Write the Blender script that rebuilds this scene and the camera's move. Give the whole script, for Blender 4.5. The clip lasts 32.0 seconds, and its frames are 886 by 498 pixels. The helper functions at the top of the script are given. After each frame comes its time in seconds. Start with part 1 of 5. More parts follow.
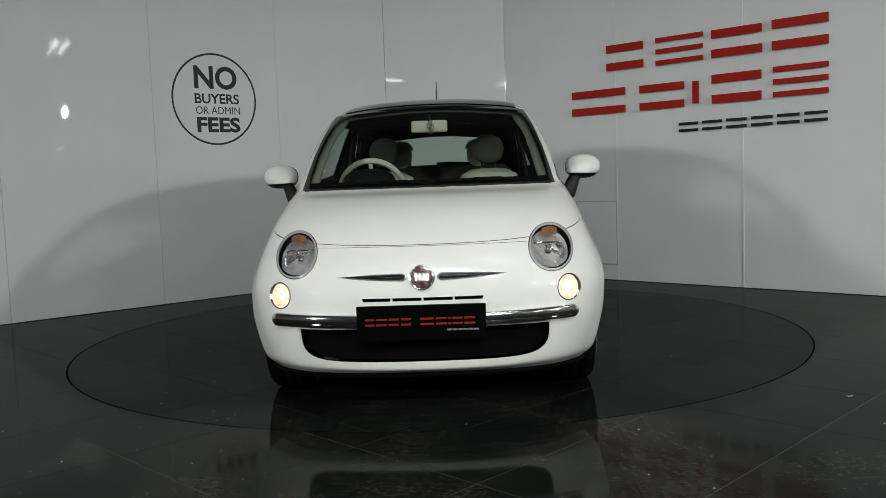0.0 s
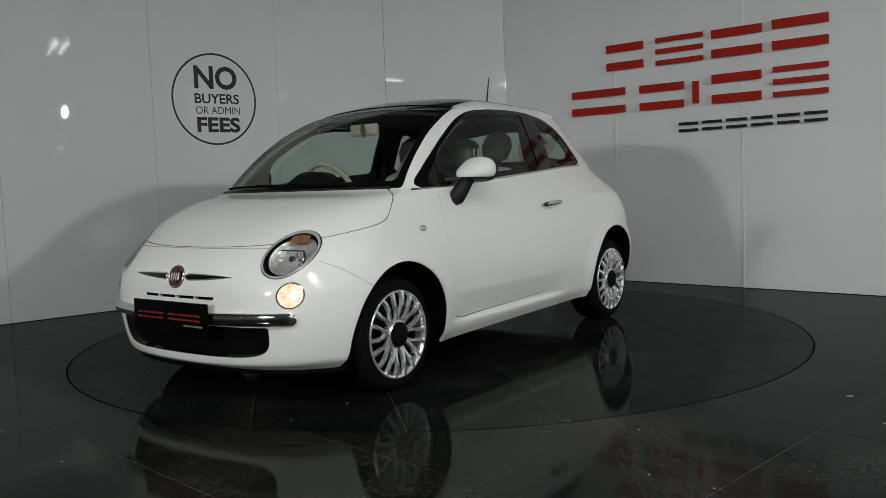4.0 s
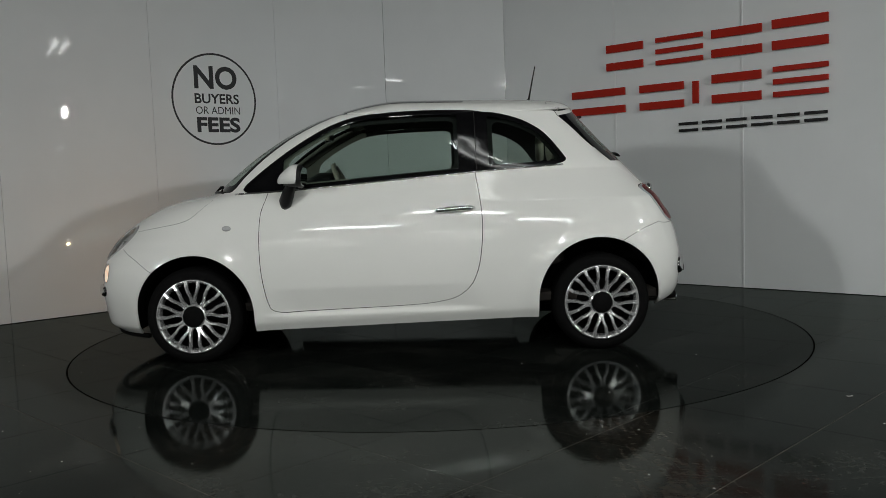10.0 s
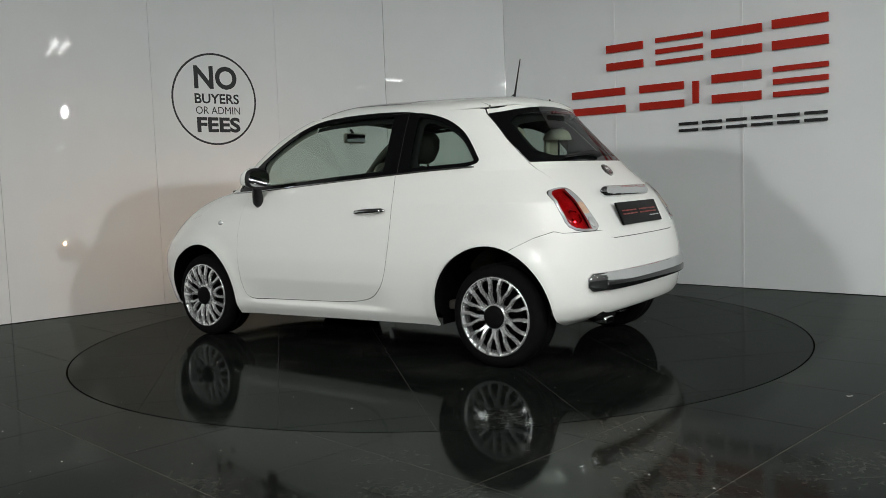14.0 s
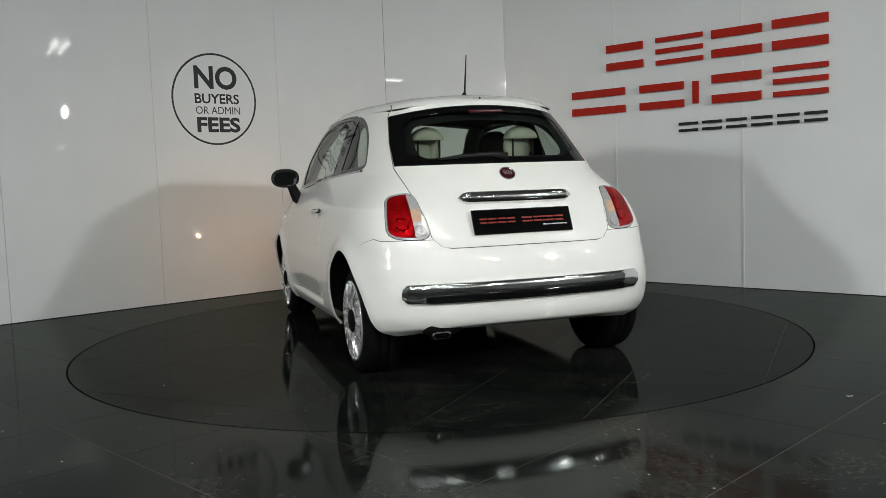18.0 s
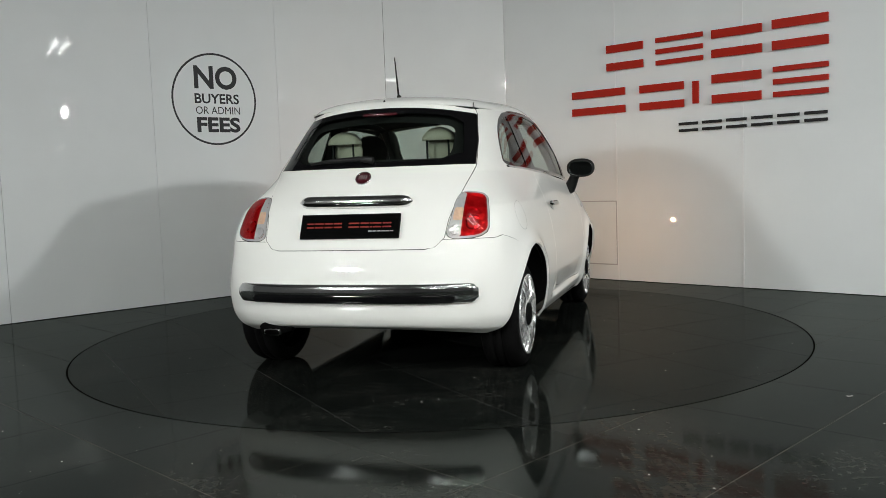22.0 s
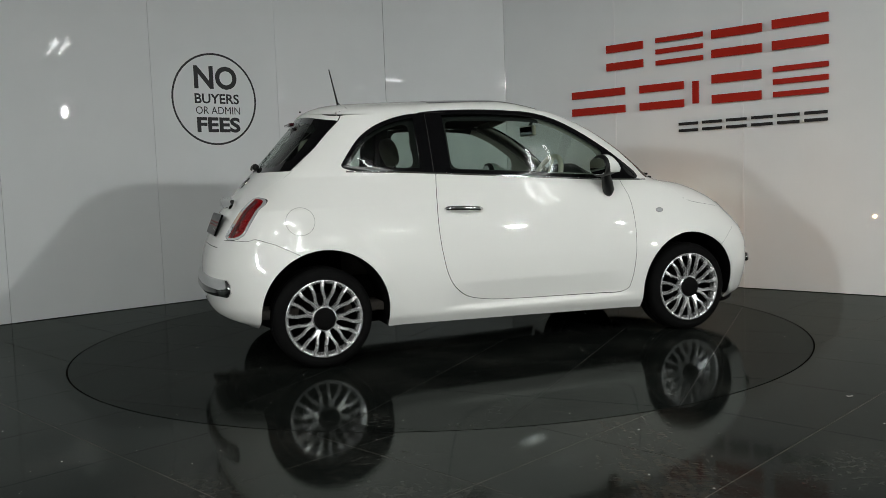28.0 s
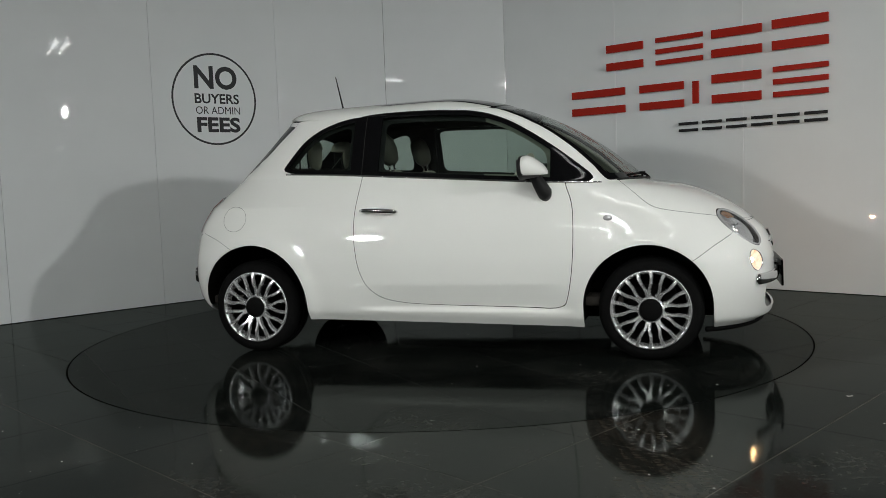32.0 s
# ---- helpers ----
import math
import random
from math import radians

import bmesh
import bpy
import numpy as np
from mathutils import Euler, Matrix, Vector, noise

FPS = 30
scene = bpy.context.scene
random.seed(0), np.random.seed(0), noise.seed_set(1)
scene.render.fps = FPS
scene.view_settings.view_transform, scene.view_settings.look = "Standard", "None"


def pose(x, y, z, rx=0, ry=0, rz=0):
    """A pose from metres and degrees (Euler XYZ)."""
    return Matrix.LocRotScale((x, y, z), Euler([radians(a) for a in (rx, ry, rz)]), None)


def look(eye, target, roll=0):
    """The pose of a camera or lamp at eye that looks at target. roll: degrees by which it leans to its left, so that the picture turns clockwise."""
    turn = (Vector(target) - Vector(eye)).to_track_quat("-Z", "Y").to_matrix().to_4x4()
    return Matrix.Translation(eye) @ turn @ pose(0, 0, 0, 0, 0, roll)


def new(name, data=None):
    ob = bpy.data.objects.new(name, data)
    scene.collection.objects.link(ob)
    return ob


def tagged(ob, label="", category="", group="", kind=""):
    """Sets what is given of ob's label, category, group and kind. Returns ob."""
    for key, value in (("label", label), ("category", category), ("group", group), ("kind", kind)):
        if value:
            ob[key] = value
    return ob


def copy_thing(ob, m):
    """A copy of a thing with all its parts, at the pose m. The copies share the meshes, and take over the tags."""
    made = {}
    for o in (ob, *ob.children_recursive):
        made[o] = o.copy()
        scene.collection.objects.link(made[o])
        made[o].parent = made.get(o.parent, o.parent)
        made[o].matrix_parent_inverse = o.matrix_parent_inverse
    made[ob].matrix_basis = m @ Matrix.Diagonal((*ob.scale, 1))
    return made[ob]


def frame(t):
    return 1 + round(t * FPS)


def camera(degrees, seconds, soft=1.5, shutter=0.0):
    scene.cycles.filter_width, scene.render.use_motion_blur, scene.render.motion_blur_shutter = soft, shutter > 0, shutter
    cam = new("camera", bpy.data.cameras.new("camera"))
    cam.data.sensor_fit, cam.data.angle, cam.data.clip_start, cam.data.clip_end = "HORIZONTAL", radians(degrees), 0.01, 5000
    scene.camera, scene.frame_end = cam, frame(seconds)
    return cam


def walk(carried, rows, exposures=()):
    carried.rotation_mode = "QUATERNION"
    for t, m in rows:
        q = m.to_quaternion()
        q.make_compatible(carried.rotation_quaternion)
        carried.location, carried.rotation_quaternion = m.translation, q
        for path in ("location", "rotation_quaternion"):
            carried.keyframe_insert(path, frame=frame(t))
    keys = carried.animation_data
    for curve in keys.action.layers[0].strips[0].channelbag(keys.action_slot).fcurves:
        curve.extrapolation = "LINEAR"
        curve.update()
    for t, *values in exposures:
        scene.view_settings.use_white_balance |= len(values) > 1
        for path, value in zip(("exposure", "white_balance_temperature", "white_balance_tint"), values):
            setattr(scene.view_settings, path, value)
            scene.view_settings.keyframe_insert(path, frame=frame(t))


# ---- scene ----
# ---- camera: it stands still on a stand in front of the turntable ----
EYE, YAW, PITCH, ROLL = Vector((0.0, -5.603, 0.996)), radians(0.3604), radians(-4.66), -2.056
AIM = EYE + Vector((math.sin(YAW) * math.cos(PITCH), math.cos(YAW) * math.cos(PITCH), math.sin(PITCH)))
cam = camera(54.33, 32.0, 0.7)
EXPOSURES = [(0, 0.12), (1, 0.13), (3, -0.04), (6, -0.14), (8, -0.16), (10, -0.3), (11.5, -0.17), (13, 0.24), (14, 0.34), (17, 0.28), (20, 0.58), (23, 0.49), (25, 0.37), (28, 0.11), (30, 0.0), (32, 0.04)]
walk(cam, [(0.0, look(EYE, AIM, ROLL)), (32.0, look(EYE, AIM, ROLL))], EXPOSURES)

# ---- world and lamps ----
world = bpy.data.worlds.new("showroom_world")
scene.world = world
world.use_nodes = True
world.node_tree.nodes["Background"].inputs[0].default_value = (0.80, 0.84, 0.86, 1)
world.node_tree.nodes["Background"].inputs[1].default_value = 0.02

CEIL = 3.41


def area_lamp(name, eye, target, sx, sy, watts, colour=(0.97, 1.0, 0.97)):
    data = bpy.data.lights.new(name, "AREA")
    data.shape, data.size, data.size_y, data.energy, data.color = "RECTANGLE", sx, sy, watts, colour
    ob = new(name, data)
    ob.matrix_world = look(eye, target)
    return ob


# twin-tube battens under the ceiling: (x, y, turn); the far ones stand in the rest of the hall
BATTENS = [(0.2, -5.0, -38.0), (-1.2, -6.5, -38.0), (1.6, -6.8, -38.0), (4.6, -7.4, -38.0)]
FAR_BATTENS = [(-5.2, -6.6, -38.0), (0.95, -3.2, -38.0), (3.5, -2.75, -39.0)] + [(x, y, -38.0) for y in (-9.8, -12.4, -15.0) for x in (-2.4, 0.3, 3.0, 5.7)]
for bx, by, bturn in BATTENS:
    for off in (-0.09, 0.09):
        ob = area_lamp("tube_light", (0, 0, 0), (0, 0, -1), 1.45, 0.035, 25.5)
        ob.matrix_world = pose(bx, by, CEIL - 0.16, 0, 0, bturn) @ pose(0, off, 0)
# round flood lamps, unseen: first two added to light the walls, third for a glint
FLOODS = [((6.5, -6.8, 3.15), (0.6, 2.6, 1.5), 65, 0.34, 0.34), ((-5.4, -7.0, 2.45), (0.6, 1.6, 1.1), 51, 0.50, 0.50), ((6.3, -4.5, 2.55), (-0.4, 1.0, 0.8), 6, 0.09, 0.20)]
for eye, target, watts, wide, high in FLOODS:
    data = bpy.data.lights.new("flood_light", "AREA")
    data.shape, data.size, data.size_y, data.energy, data.color = "ELLIPSE", wide, high, watts, (0.98, 1.0, 0.985)
    data.spread = radians(105)
    ob = new("flood_light", data)
    ob.matrix_world = look(eye, target)


# ---- materials ----
def material(name, colour, rough=0.5, metal=0.0, grain=0.0, scale=20.0, bump=0.0, bump_scale=60.0, coat=0.0, rough_var=0.0, emit=0.0, emit_colour=None, spec=0.5):
    m = bpy.data.materials.new(name)
    m.use_nodes = True
    nt = m.node_tree
    b = nt.nodes["Principled BSDF"]
    b.inputs["Base Color"].default_value = (*colour, 1)
    b.inputs["Roughness"].default_value = rough
    b.inputs["Metallic"].default_value = metal
    b.inputs["Specular IOR Level"].default_value = spec
    b.inputs["Coat Weight"].default_value = coat
    b.inputs["Coat Roughness"].default_value = 0.03
    if emit:
        b.inputs["Emission Color"].default_value = (*(emit_colour or colour), 1)
        b.inputs["Emission Strength"].default_value = emit
    tc = nt.nodes.new("ShaderNodeTexCoord")
    if grain:
        n1, n2 = nt.nodes.new("ShaderNodeTexNoise"), nt.nodes.new("ShaderNodeTexNoise")
        n1.inputs["Scale"].default_value, n2.inputs["Scale"].default_value = scale, scale * 0.13
        n1.inputs["Detail"].default_value = n2.inputs["Detail"].default_value = 5
        add = nt.nodes.new("ShaderNodeMath")
        add.operation = "ADD"
        ramp = nt.nodes.new("ShaderNodeMapRange")
        ramp.inputs["From Min"].default_value, ramp.inputs["From Max"].default_value = 0.6, 1.4
        ramp.inputs["To Min"].default_value, ramp.inputs["To Max"].default_value = 1 - grain, 1 + grain
        mul = nt.nodes.new("ShaderNodeVectorMath")
        mul.operation = "SCALE"
        mul.inputs[0].default_value = colour
        for n in (n1, n2):
            nt.links.new(tc.outputs["Object"], n.inputs["Vector"])
        nt.links.new(n1.outputs["Fac"], add.inputs[0])
        nt.links.new(n2.outputs["Fac"], add.inputs[1])
        nt.links.new(add.outputs[0], ramp.inputs["Value"])
        nt.links.new(ramp.outputs[0], mul.inputs["Scale"])
        nt.links.new(mul.outputs[0], b.inputs["Base Color"])
        if rough_var:
            rr = nt.nodes.new("ShaderNodeMapRange")
            rr.inputs["From Min"].default_value, rr.inputs["From Max"].default_value = 0.35, 0.7
            rr.inputs["To Min"].default_value, rr.inputs["To Max"].default_value = max(rough - rough_var, 0.02), rough + rough_var
            nt.links.new(n2.outputs["Fac"], rr.inputs["Value"])
            nt.links.new(rr.outputs[0], b.inputs["Roughness"])
    if bump:
        nb, bp = nt.nodes.new("ShaderNodeTexNoise"), nt.nodes.new("ShaderNodeBump")
        nb.inputs["Scale"].default_value, nb.inputs["Detail"].default_value = bump_scale, 3
        bp.inputs["Strength"].default_value, bp.inputs["Distance"].default_value = 1.0, bump
        nt.links.new(tc.outputs["Object"], nb.inputs["Vector"])
        nt.links.new(nb.outputs["Fac"], bp.inputs["Height"])
        nt.links.new(bp.outputs["Normal"], b.inputs["Normal"])
    return m


def schlick(nt, low, gain):
    """Gloss that rises towards grazing views: low + gain * (1 - cos) ** 5."""
    lw, pw, ma = nt.nodes.new("ShaderNodeLayerWeight"), nt.nodes.new("ShaderNodeMath"), nt.nodes.new("ShaderNodeMath")
    lw.inputs["Blend"].default_value = 0.5
    pw.operation, ma.operation = "POWER", "MULTIPLY_ADD"
    pw.inputs[1].default_value = 5.0
    ma.inputs[1].default_value, ma.inputs[2].default_value = gain, low
    nt.links.new(lw.outputs["Facing"], pw.inputs[0])
    nt.links.new(pw.outputs[0], ma.inputs[0])
    return ma.outputs[0]


def polished(name, colour, worn, low, gain, rough, tracks=False):
    """Dark polished tile: matt body with dusty wear under a thin gloss."""
    m = bpy.data.materials.new(name)
    m.use_nodes = True
    nt = m.node_tree
    nt.nodes.remove(nt.nodes["Principled BSDF"])
    tc, diff, gloss, mx, mixc, info = (nt.nodes.new("ShaderNode" + k) for k in ("TexCoord", "BsdfDiffuse", "BsdfGlossy", "MixShader", "Mix", "ObjectInfo"))
    mixc.data_type = "RGBA"
    big, small = nt.nodes.new("ShaderNodeTexNoise"), nt.nodes.new("ShaderNodeTexNoise")
    for n, sc, det in ((big, 2.3, 6), (small, 38.0, 6)):
        n.inputs["Scale"].default_value, n.inputs["Detail"].default_value, n.inputs["Roughness"].default_value = sc, det, 0.62
        nt.links.new(tc.outputs["Object"], n.inputs["Vector"])
    mul = nt.nodes.new("ShaderNodeMath")
    mul.operation = "MULTIPLY"
    nt.links.new(big.outputs["Fac"], mul.inputs[0])
    nt.links.new(small.outputs["Fac"], mul.inputs[1])
    rng = nt.nodes.new("ShaderNodeMapRange")
    rng.inputs["From Min"].default_value, rng.inputs["From Max"].default_value = 0.24, 0.39
    nt.links.new(mul.outputs[0], rng.inputs["Value"])
    nt.links.new(rng.outputs[0], mixc.inputs["Factor"])
    mixc.inputs["A"].default_value, mixc.inputs["B"].default_value = (*colour, 1), (*worn, 1)
    tone = nt.nodes.new("ShaderNodeMapRange")
    tone.inputs["To Min"].default_value, tone.inputs["To Max"].default_value = 0.8, 1.2
    nt.links.new(info.outputs["Random"], tone.inputs["Value"])
    sc = nt.nodes.new("ShaderNodeVectorMath")
    sc.operation = "SCALE"
    nt.links.new(mixc.outputs["Result"], sc.inputs[0])
    nt.links.new(tone.outputs[0], sc.inputs["Scale"])
    nt.links.new(sc.outputs[0], diff.inputs["Color"])
    if tracks:
        # brown dust carried in by tyres: two streaky bands towards the turntable
        def node(kind, *values, op=None):
            n = nt.nodes.new("ShaderNode" + kind)
            if op:
                n.operation = op
            for slot, value in enumerate(values):
                if isinstance(value, (int, float)):
                    n.inputs[slot].default_value = value
                elif value is not None:
                    nt.links.new(value, n.inputs[slot])
            return n.outputs[0]

        sep = nt.nodes.new("ShaderNodeSeparateXYZ")
        nt.links.new(tc.outputs["Object"], sep.inputs[0])
        bands = []
        for cx, weight in ((0.74, 1.0), (-0.80, 0.45)):
            dist = node("Math", node("Math", sep.outputs["X"], cx, op="SUBTRACT"), op="ABSOLUTE")
            bands.append(node("MapRange", dist, 0.08, 0.36, weight, 0.0))
        band = node("Math", bands[0], bands[1], op="MAXIMUM")
        near = node("MapRange", sep.outputs["Y"], -4.2, -2.9, 0.0, 1.0)
        stretch = nt.nodes.new("ShaderNodeMapping")
        stretch.inputs["Scale"].default_value = (42.0, 5.0, 1.0)
        stretch.inputs["Rotation"].default_value = (0, 0, 0.35)
        nt.links.new(tc.outputs["Object"], stretch.inputs["Vector"])
        streak = nt.nodes.new("ShaderNodeTexNoise")
        streak.inputs["Scale"].default_value, streak.inputs["Detail"].default_value = 1.0, 6
        nt.links.new(stretch.outputs[0], streak.inputs["Vector"])
        tread = nt.nodes.new("ShaderNodeTexVoronoi")
        blocks = nt.nodes.new("ShaderNodeMapping")
        blocks.inputs["Scale"].default_value, blocks.inputs["Rotation"].default_value = (22.0, 62.0, 1.0), (0, 0, -0.18)
        nt.links.new(tc.outputs["Object"], blocks.inputs["Vector"])
        nt.links.new(blocks.outputs[0], tread.inputs["Vector"])
        tread.inputs["Scale"].default_value, tread.inputs["Randomness"].default_value = 1.0, 0.45
        marks = node("MapRange", tread.outputs["Distance"], 0.25, 0.55, 1.0, 0.35)
        patch = node("MapRange", streak.outputs["Fac"], 0.36, 0.68, 0.15, 1.0)
        amount = node("Math", node("Math", node("Math", band, near, op="MULTIPLY"), patch, op="MULTIPLY"), marks, op="MULTIPLY")
        brown = nt.nodes.new("ShaderNodeMix")
        brown.data_type = "RGBA"
        nt.links.new(amount, brown.inputs["Factor"])
        nt.links.new(sc.outputs[0], brown.inputs["A"])
        brown.inputs["B"].default_value = (0.043, 0.035, 0.027, 1)
        nt.links.new(brown.outputs["Result"], diff.inputs["Color"])
    rr = nt.nodes.new("ShaderNodeMapRange")
    rr.inputs["From Min"].default_value, rr.inputs["From Max"].default_value = 0.35, 0.70
    rr.inputs["To Min"].default_value, rr.inputs["To Max"].default_value = rough * 0.6, rough * 1.6
    nt.links.new(big.outputs["Fac"], rr.inputs["Value"])
    nt.links.new(rr.outputs[0], gloss.inputs["Roughness"])
    gloss.inputs["Color"].default_value = (0.93, 1.0, 0.96, 1)
    bp = nt.nodes.new("ShaderNodeBump")
    bp.inputs["Strength"].default_value, bp.inputs["Distance"].default_value = 1.0, 0.00012
    nt.links.new(small.outputs["Fac"], bp.inputs["Height"])
    nt.links.new(bp.outputs["Normal"], gloss.inputs["Normal"])
    nt.links.new(schlick(nt, low, gain), mx.inputs[0])
    nt.links.new(diff.outputs[0], mx.inputs[1])
    nt.links.new(gloss.outputs[0], mx.inputs[2])
    nt.links.new(mx.outputs[0], nt.nodes["Material Output"].inputs[0])
    return m


def glowing(name, pale, deep):
    """A lit lamp lens with a pale heart and warmer patches."""
    m = material(name, (0.0, 0.0, 0.0), 0.5, spec=0.0, emit=1.0)
    nt = m.node_tree
    b = nt.nodes["Principled BSDF"]
    tc, no, mp, mixc = (nt.nodes.new("ShaderNode" + k) for k in ("TexCoord", "TexNoise", "MapRange", "Mix"))
    mixc.data_type = "RGBA"
    no.inputs["Scale"].default_value, no.inputs["Detail"].default_value = 32.0, 3
    mp.inputs["From Min"].default_value, mp.inputs["From Max"].default_value = 0.45, 0.68
    nt.links.new(tc.outputs["Object"], no.inputs["Vector"])
    nt.links.new(no.outputs["Fac"], mp.inputs["Value"])
    nt.links.new(mp.outputs[0], mixc.inputs["Factor"])
    mixc.inputs["A"].default_value, mixc.inputs["B"].default_value = (*pale, 1), (*deep, 1)
    nt.links.new(mixc.outputs["Result"], b.inputs["Emission Color"])
    b.inputs["Emission Strength"].default_value = 1.35
    return m


def glass(name, tint, rough=0.0, mix=0.0):
    """Thin glass: a clear tinted pane with a mirror gloss by Fresnel."""
    m = bpy.data.materials.new(name)
    m.use_nodes = True
    nt = m.node_tree
    nt.nodes.remove(nt.nodes["Principled BSDF"])
    clear, gloss, mx = (nt.nodes.new("ShaderNode" + k) for k in ("BsdfTransparent", "BsdfGlossy", "MixShader"))
    clear.inputs[0].default_value = (*tint, 1)
    gloss.inputs["Roughness"].default_value = rough
    nt.links.new(schlick(nt, 0.045, 0.75), mx.inputs[0])
    nt.links.new(clear.outputs[0], mx.inputs[1])
    nt.links.new(gloss.outputs[0], mx.inputs[2])
    nt.links.new(mx.outputs[0], nt.nodes["Material Output"].inputs[0])
    return m


M = {}
M["panel"] = material("white_laminate", (0.79, 0.81, 0.81), 0.008, grain=0.025, scale=3.0, bump=0.00006, bump_scale=1.3, rough_var=0.004)
M["panel_trim"] = material("pale_joint_trim", (0.78, 0.79, 0.79), 0.3, grain=0.03)
M["tile"] = polished("dark_polished_tile", (0.0062, 0.0074, 0.0066), (0.0235, 0.0240, 0.0212), 0.013, 0.21, 0.066)
M["tile_trodden"] = polished("trodden_polished_tile", (0.0062, 0.0074, 0.0066), (0.0225, 0.0228, 0.0200), 0.014, 0.30, 0.055, True)
M["grout_dark"] = material("dark_grout", (0.022, 0.021, 0.019), 0.6, grain=0.3, scale=30)
# grout of the fixed floor, coloured paler to imitate highlights along the tile edges
M["grout"] = material("pale_highlight_grout", (0.13, 0.115, 0.095), 0.5, grain=0.2, scale=40)
M["groove"] = material("black_groove", (0.002, 0.002, 0.002), 0.9, spec=0.0, grain=0.2)
M["hall"] = material("grey_hall_paint", (0.20, 0.20, 0.20), 0.6, grain=0.1, scale=2)
M["ceil"] = material("dark_ceiling_paint", (0.12, 0.12, 0.12), 0.7, grain=0.1, scale=2)
M["red"] = material("red_acrylic", (0.40, 0.020, 0.010), 0.35, spec=0.15, grain=0.05, scale=8)
M["black_gloss"] = material("black_gloss", (0.004, 0.004, 0.0045), 0.06, grain=0.1, scale=30, spec=0.35)
M["black_matt"] = material("black_plastic", (0.010, 0.010, 0.010), 0.5, spec=0.3, grain=0.2, scale=60, bump=0.0004, bump_scale=500)
M["vinyl"] = material("black_vinyl", (0.010, 0.011, 0.012), 0.4, grain=0.1, scale=30)
M["paint"] = material("white_car_paint", (0.85, 0.85, 0.812), 0.55, spec=0.15, coat=1.0, grain=0.012, scale=2.0)
M["chrome"] = material("chrome", (0.72, 0.72, 0.72), 0.09, metal=1.0, grain=0.03, scale=10)
M["alloy"] = material("silver_alloy", (0.86, 0.86, 0.86), 0.23, metal=0.78, grain=0.05, scale=20)
M["steel"] = material("dull_steel", (0.20, 0.195, 0.185), 0.4, metal=0.9, grain=0.2, scale=30)
M["rubber"] = material("black_rubber", (0.0045, 0.0045, 0.0045), 0.75, spec=0.06, grain=0.25, scale=40, bump=0.0006, bump_scale=120)
M["ivory"] = material("ivory_trim", (0.62, 0.58, 0.47), 0.5, grain=0.05, scale=20, bump=0.0004, bump_scale=300)
M["cloth"] = material("dark_brown_cloth", (0.05, 0.043, 0.037), 0.9, grain=0.25, scale=90, bump=0.001, bump_scale=400)
M["glass"] = glass("tinted_glass", (0.66, 0.74, 0.70))
M["screen"] = glass("windscreen_glass", (0.80, 0.86, 0.82))
M["glass_dark"] = glass("privacy_glass", (0.60, 0.67, 0.63))
M["clear"] = glass("clear_lens", (0.95, 0.95, 0.95))
M["fog_on"] = glowing("lit_lamp_bowl", (1.0, 0.80, 0.60), (1.0, 0.56, 0.32))
M["bulb_on"] = material("lit_bulb", (1.0, 0.85, 0.6), 0.3, emit=720.0, emit_colour=(1.0, 0.56, 0.27))
M["amber"] = material("amber_lens", (0.27, 0.13, 0.06), 0.2, coat=0.4, grain=0.5, scale=60, bump=0.003, bump_scale=60)
M["silver"] = material("bright_reflector", (0.86, 0.86, 0.86), 0.10, metal=0.65, grain=0.35, scale=28, bump=0.012, bump_scale=34)
M["facet"] = material("faceted_reflector", (0.93, 0.93, 0.93), 0.06, metal=0.9, grain=0.05, scale=30)
M["red_glass"] = glass("red_lens_glass", (0.74, 0.06, 0.075))
M["seam"] = material("grey_panel_seam", (0.03, 0.029, 0.027), 0.8, spec=0.1, grain=0.2)
M["flap_seam"] = material("faint_flap_seam", (0.20, 0.20, 0.19), 0.7, spec=0.1, grain=0.2)
M["ring_gap"] = material("shaded_floor_gap", (0.006, 0.006, 0.0055), 0.9, spec=0.0, grain=0.4, scale=6)
M["maroon"] = material("maroon_enamel", (0.055, 0.002, 0.007), 0.2, coat=1.0, grain=0.05, scale=40)
M["mirror"] = material("mirror", (0.42, 0.43, 0.44), 0.0, metal=1.0)
M["mesh"] = material("black_mesh", (0.003, 0.003, 0.003), 0.8, spec=0.05, grain=0.2, scale=80)
M["plate"] = material("black_acrylic_plate", (0.0025, 0.0025, 0.0025), 0.22, spec=0.06, grain=0.1)
M["clear_rim"] = material("clear_plastic", (0.76, 0.76, 0.76), 0.15, metal=0.5, coat=1.0, grain=0.1, scale=60)
M["amber_pale"] = material("pale_amber_lens", (0.60, 0.40, 0.28), 0.12, coat=1.0, grain=0.2, scale=60)
M["red_print"] = material("red_print", (0.22, 0.013, 0.009), 0.4, grain=0.05)
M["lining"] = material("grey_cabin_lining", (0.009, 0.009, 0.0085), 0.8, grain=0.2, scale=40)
M["dust"] = material("white_dust", (0.42, 0.41, 0.38), 0.9, grain=0.2)
M["olive"] = material("olive_grey_cloth", (0.08, 0.077, 0.062), 0.85, grain=0.2, scale=90, bump=0.0008, bump_scale=400)
M["pillar"] = material("beige_pillar_trim", (0.21, 0.207, 0.175), 0.7, grain=0.1, scale=40)
M["hatch_edge"] = material("grey_hatch_edge", (0.45, 0.45, 0.45), 0.4, grain=0.05)
M["tube"] = material("lit_tube", (1, 1, 1), 0.4, emit=15.0, emit_colour=(0.97, 1.0, 0.97))


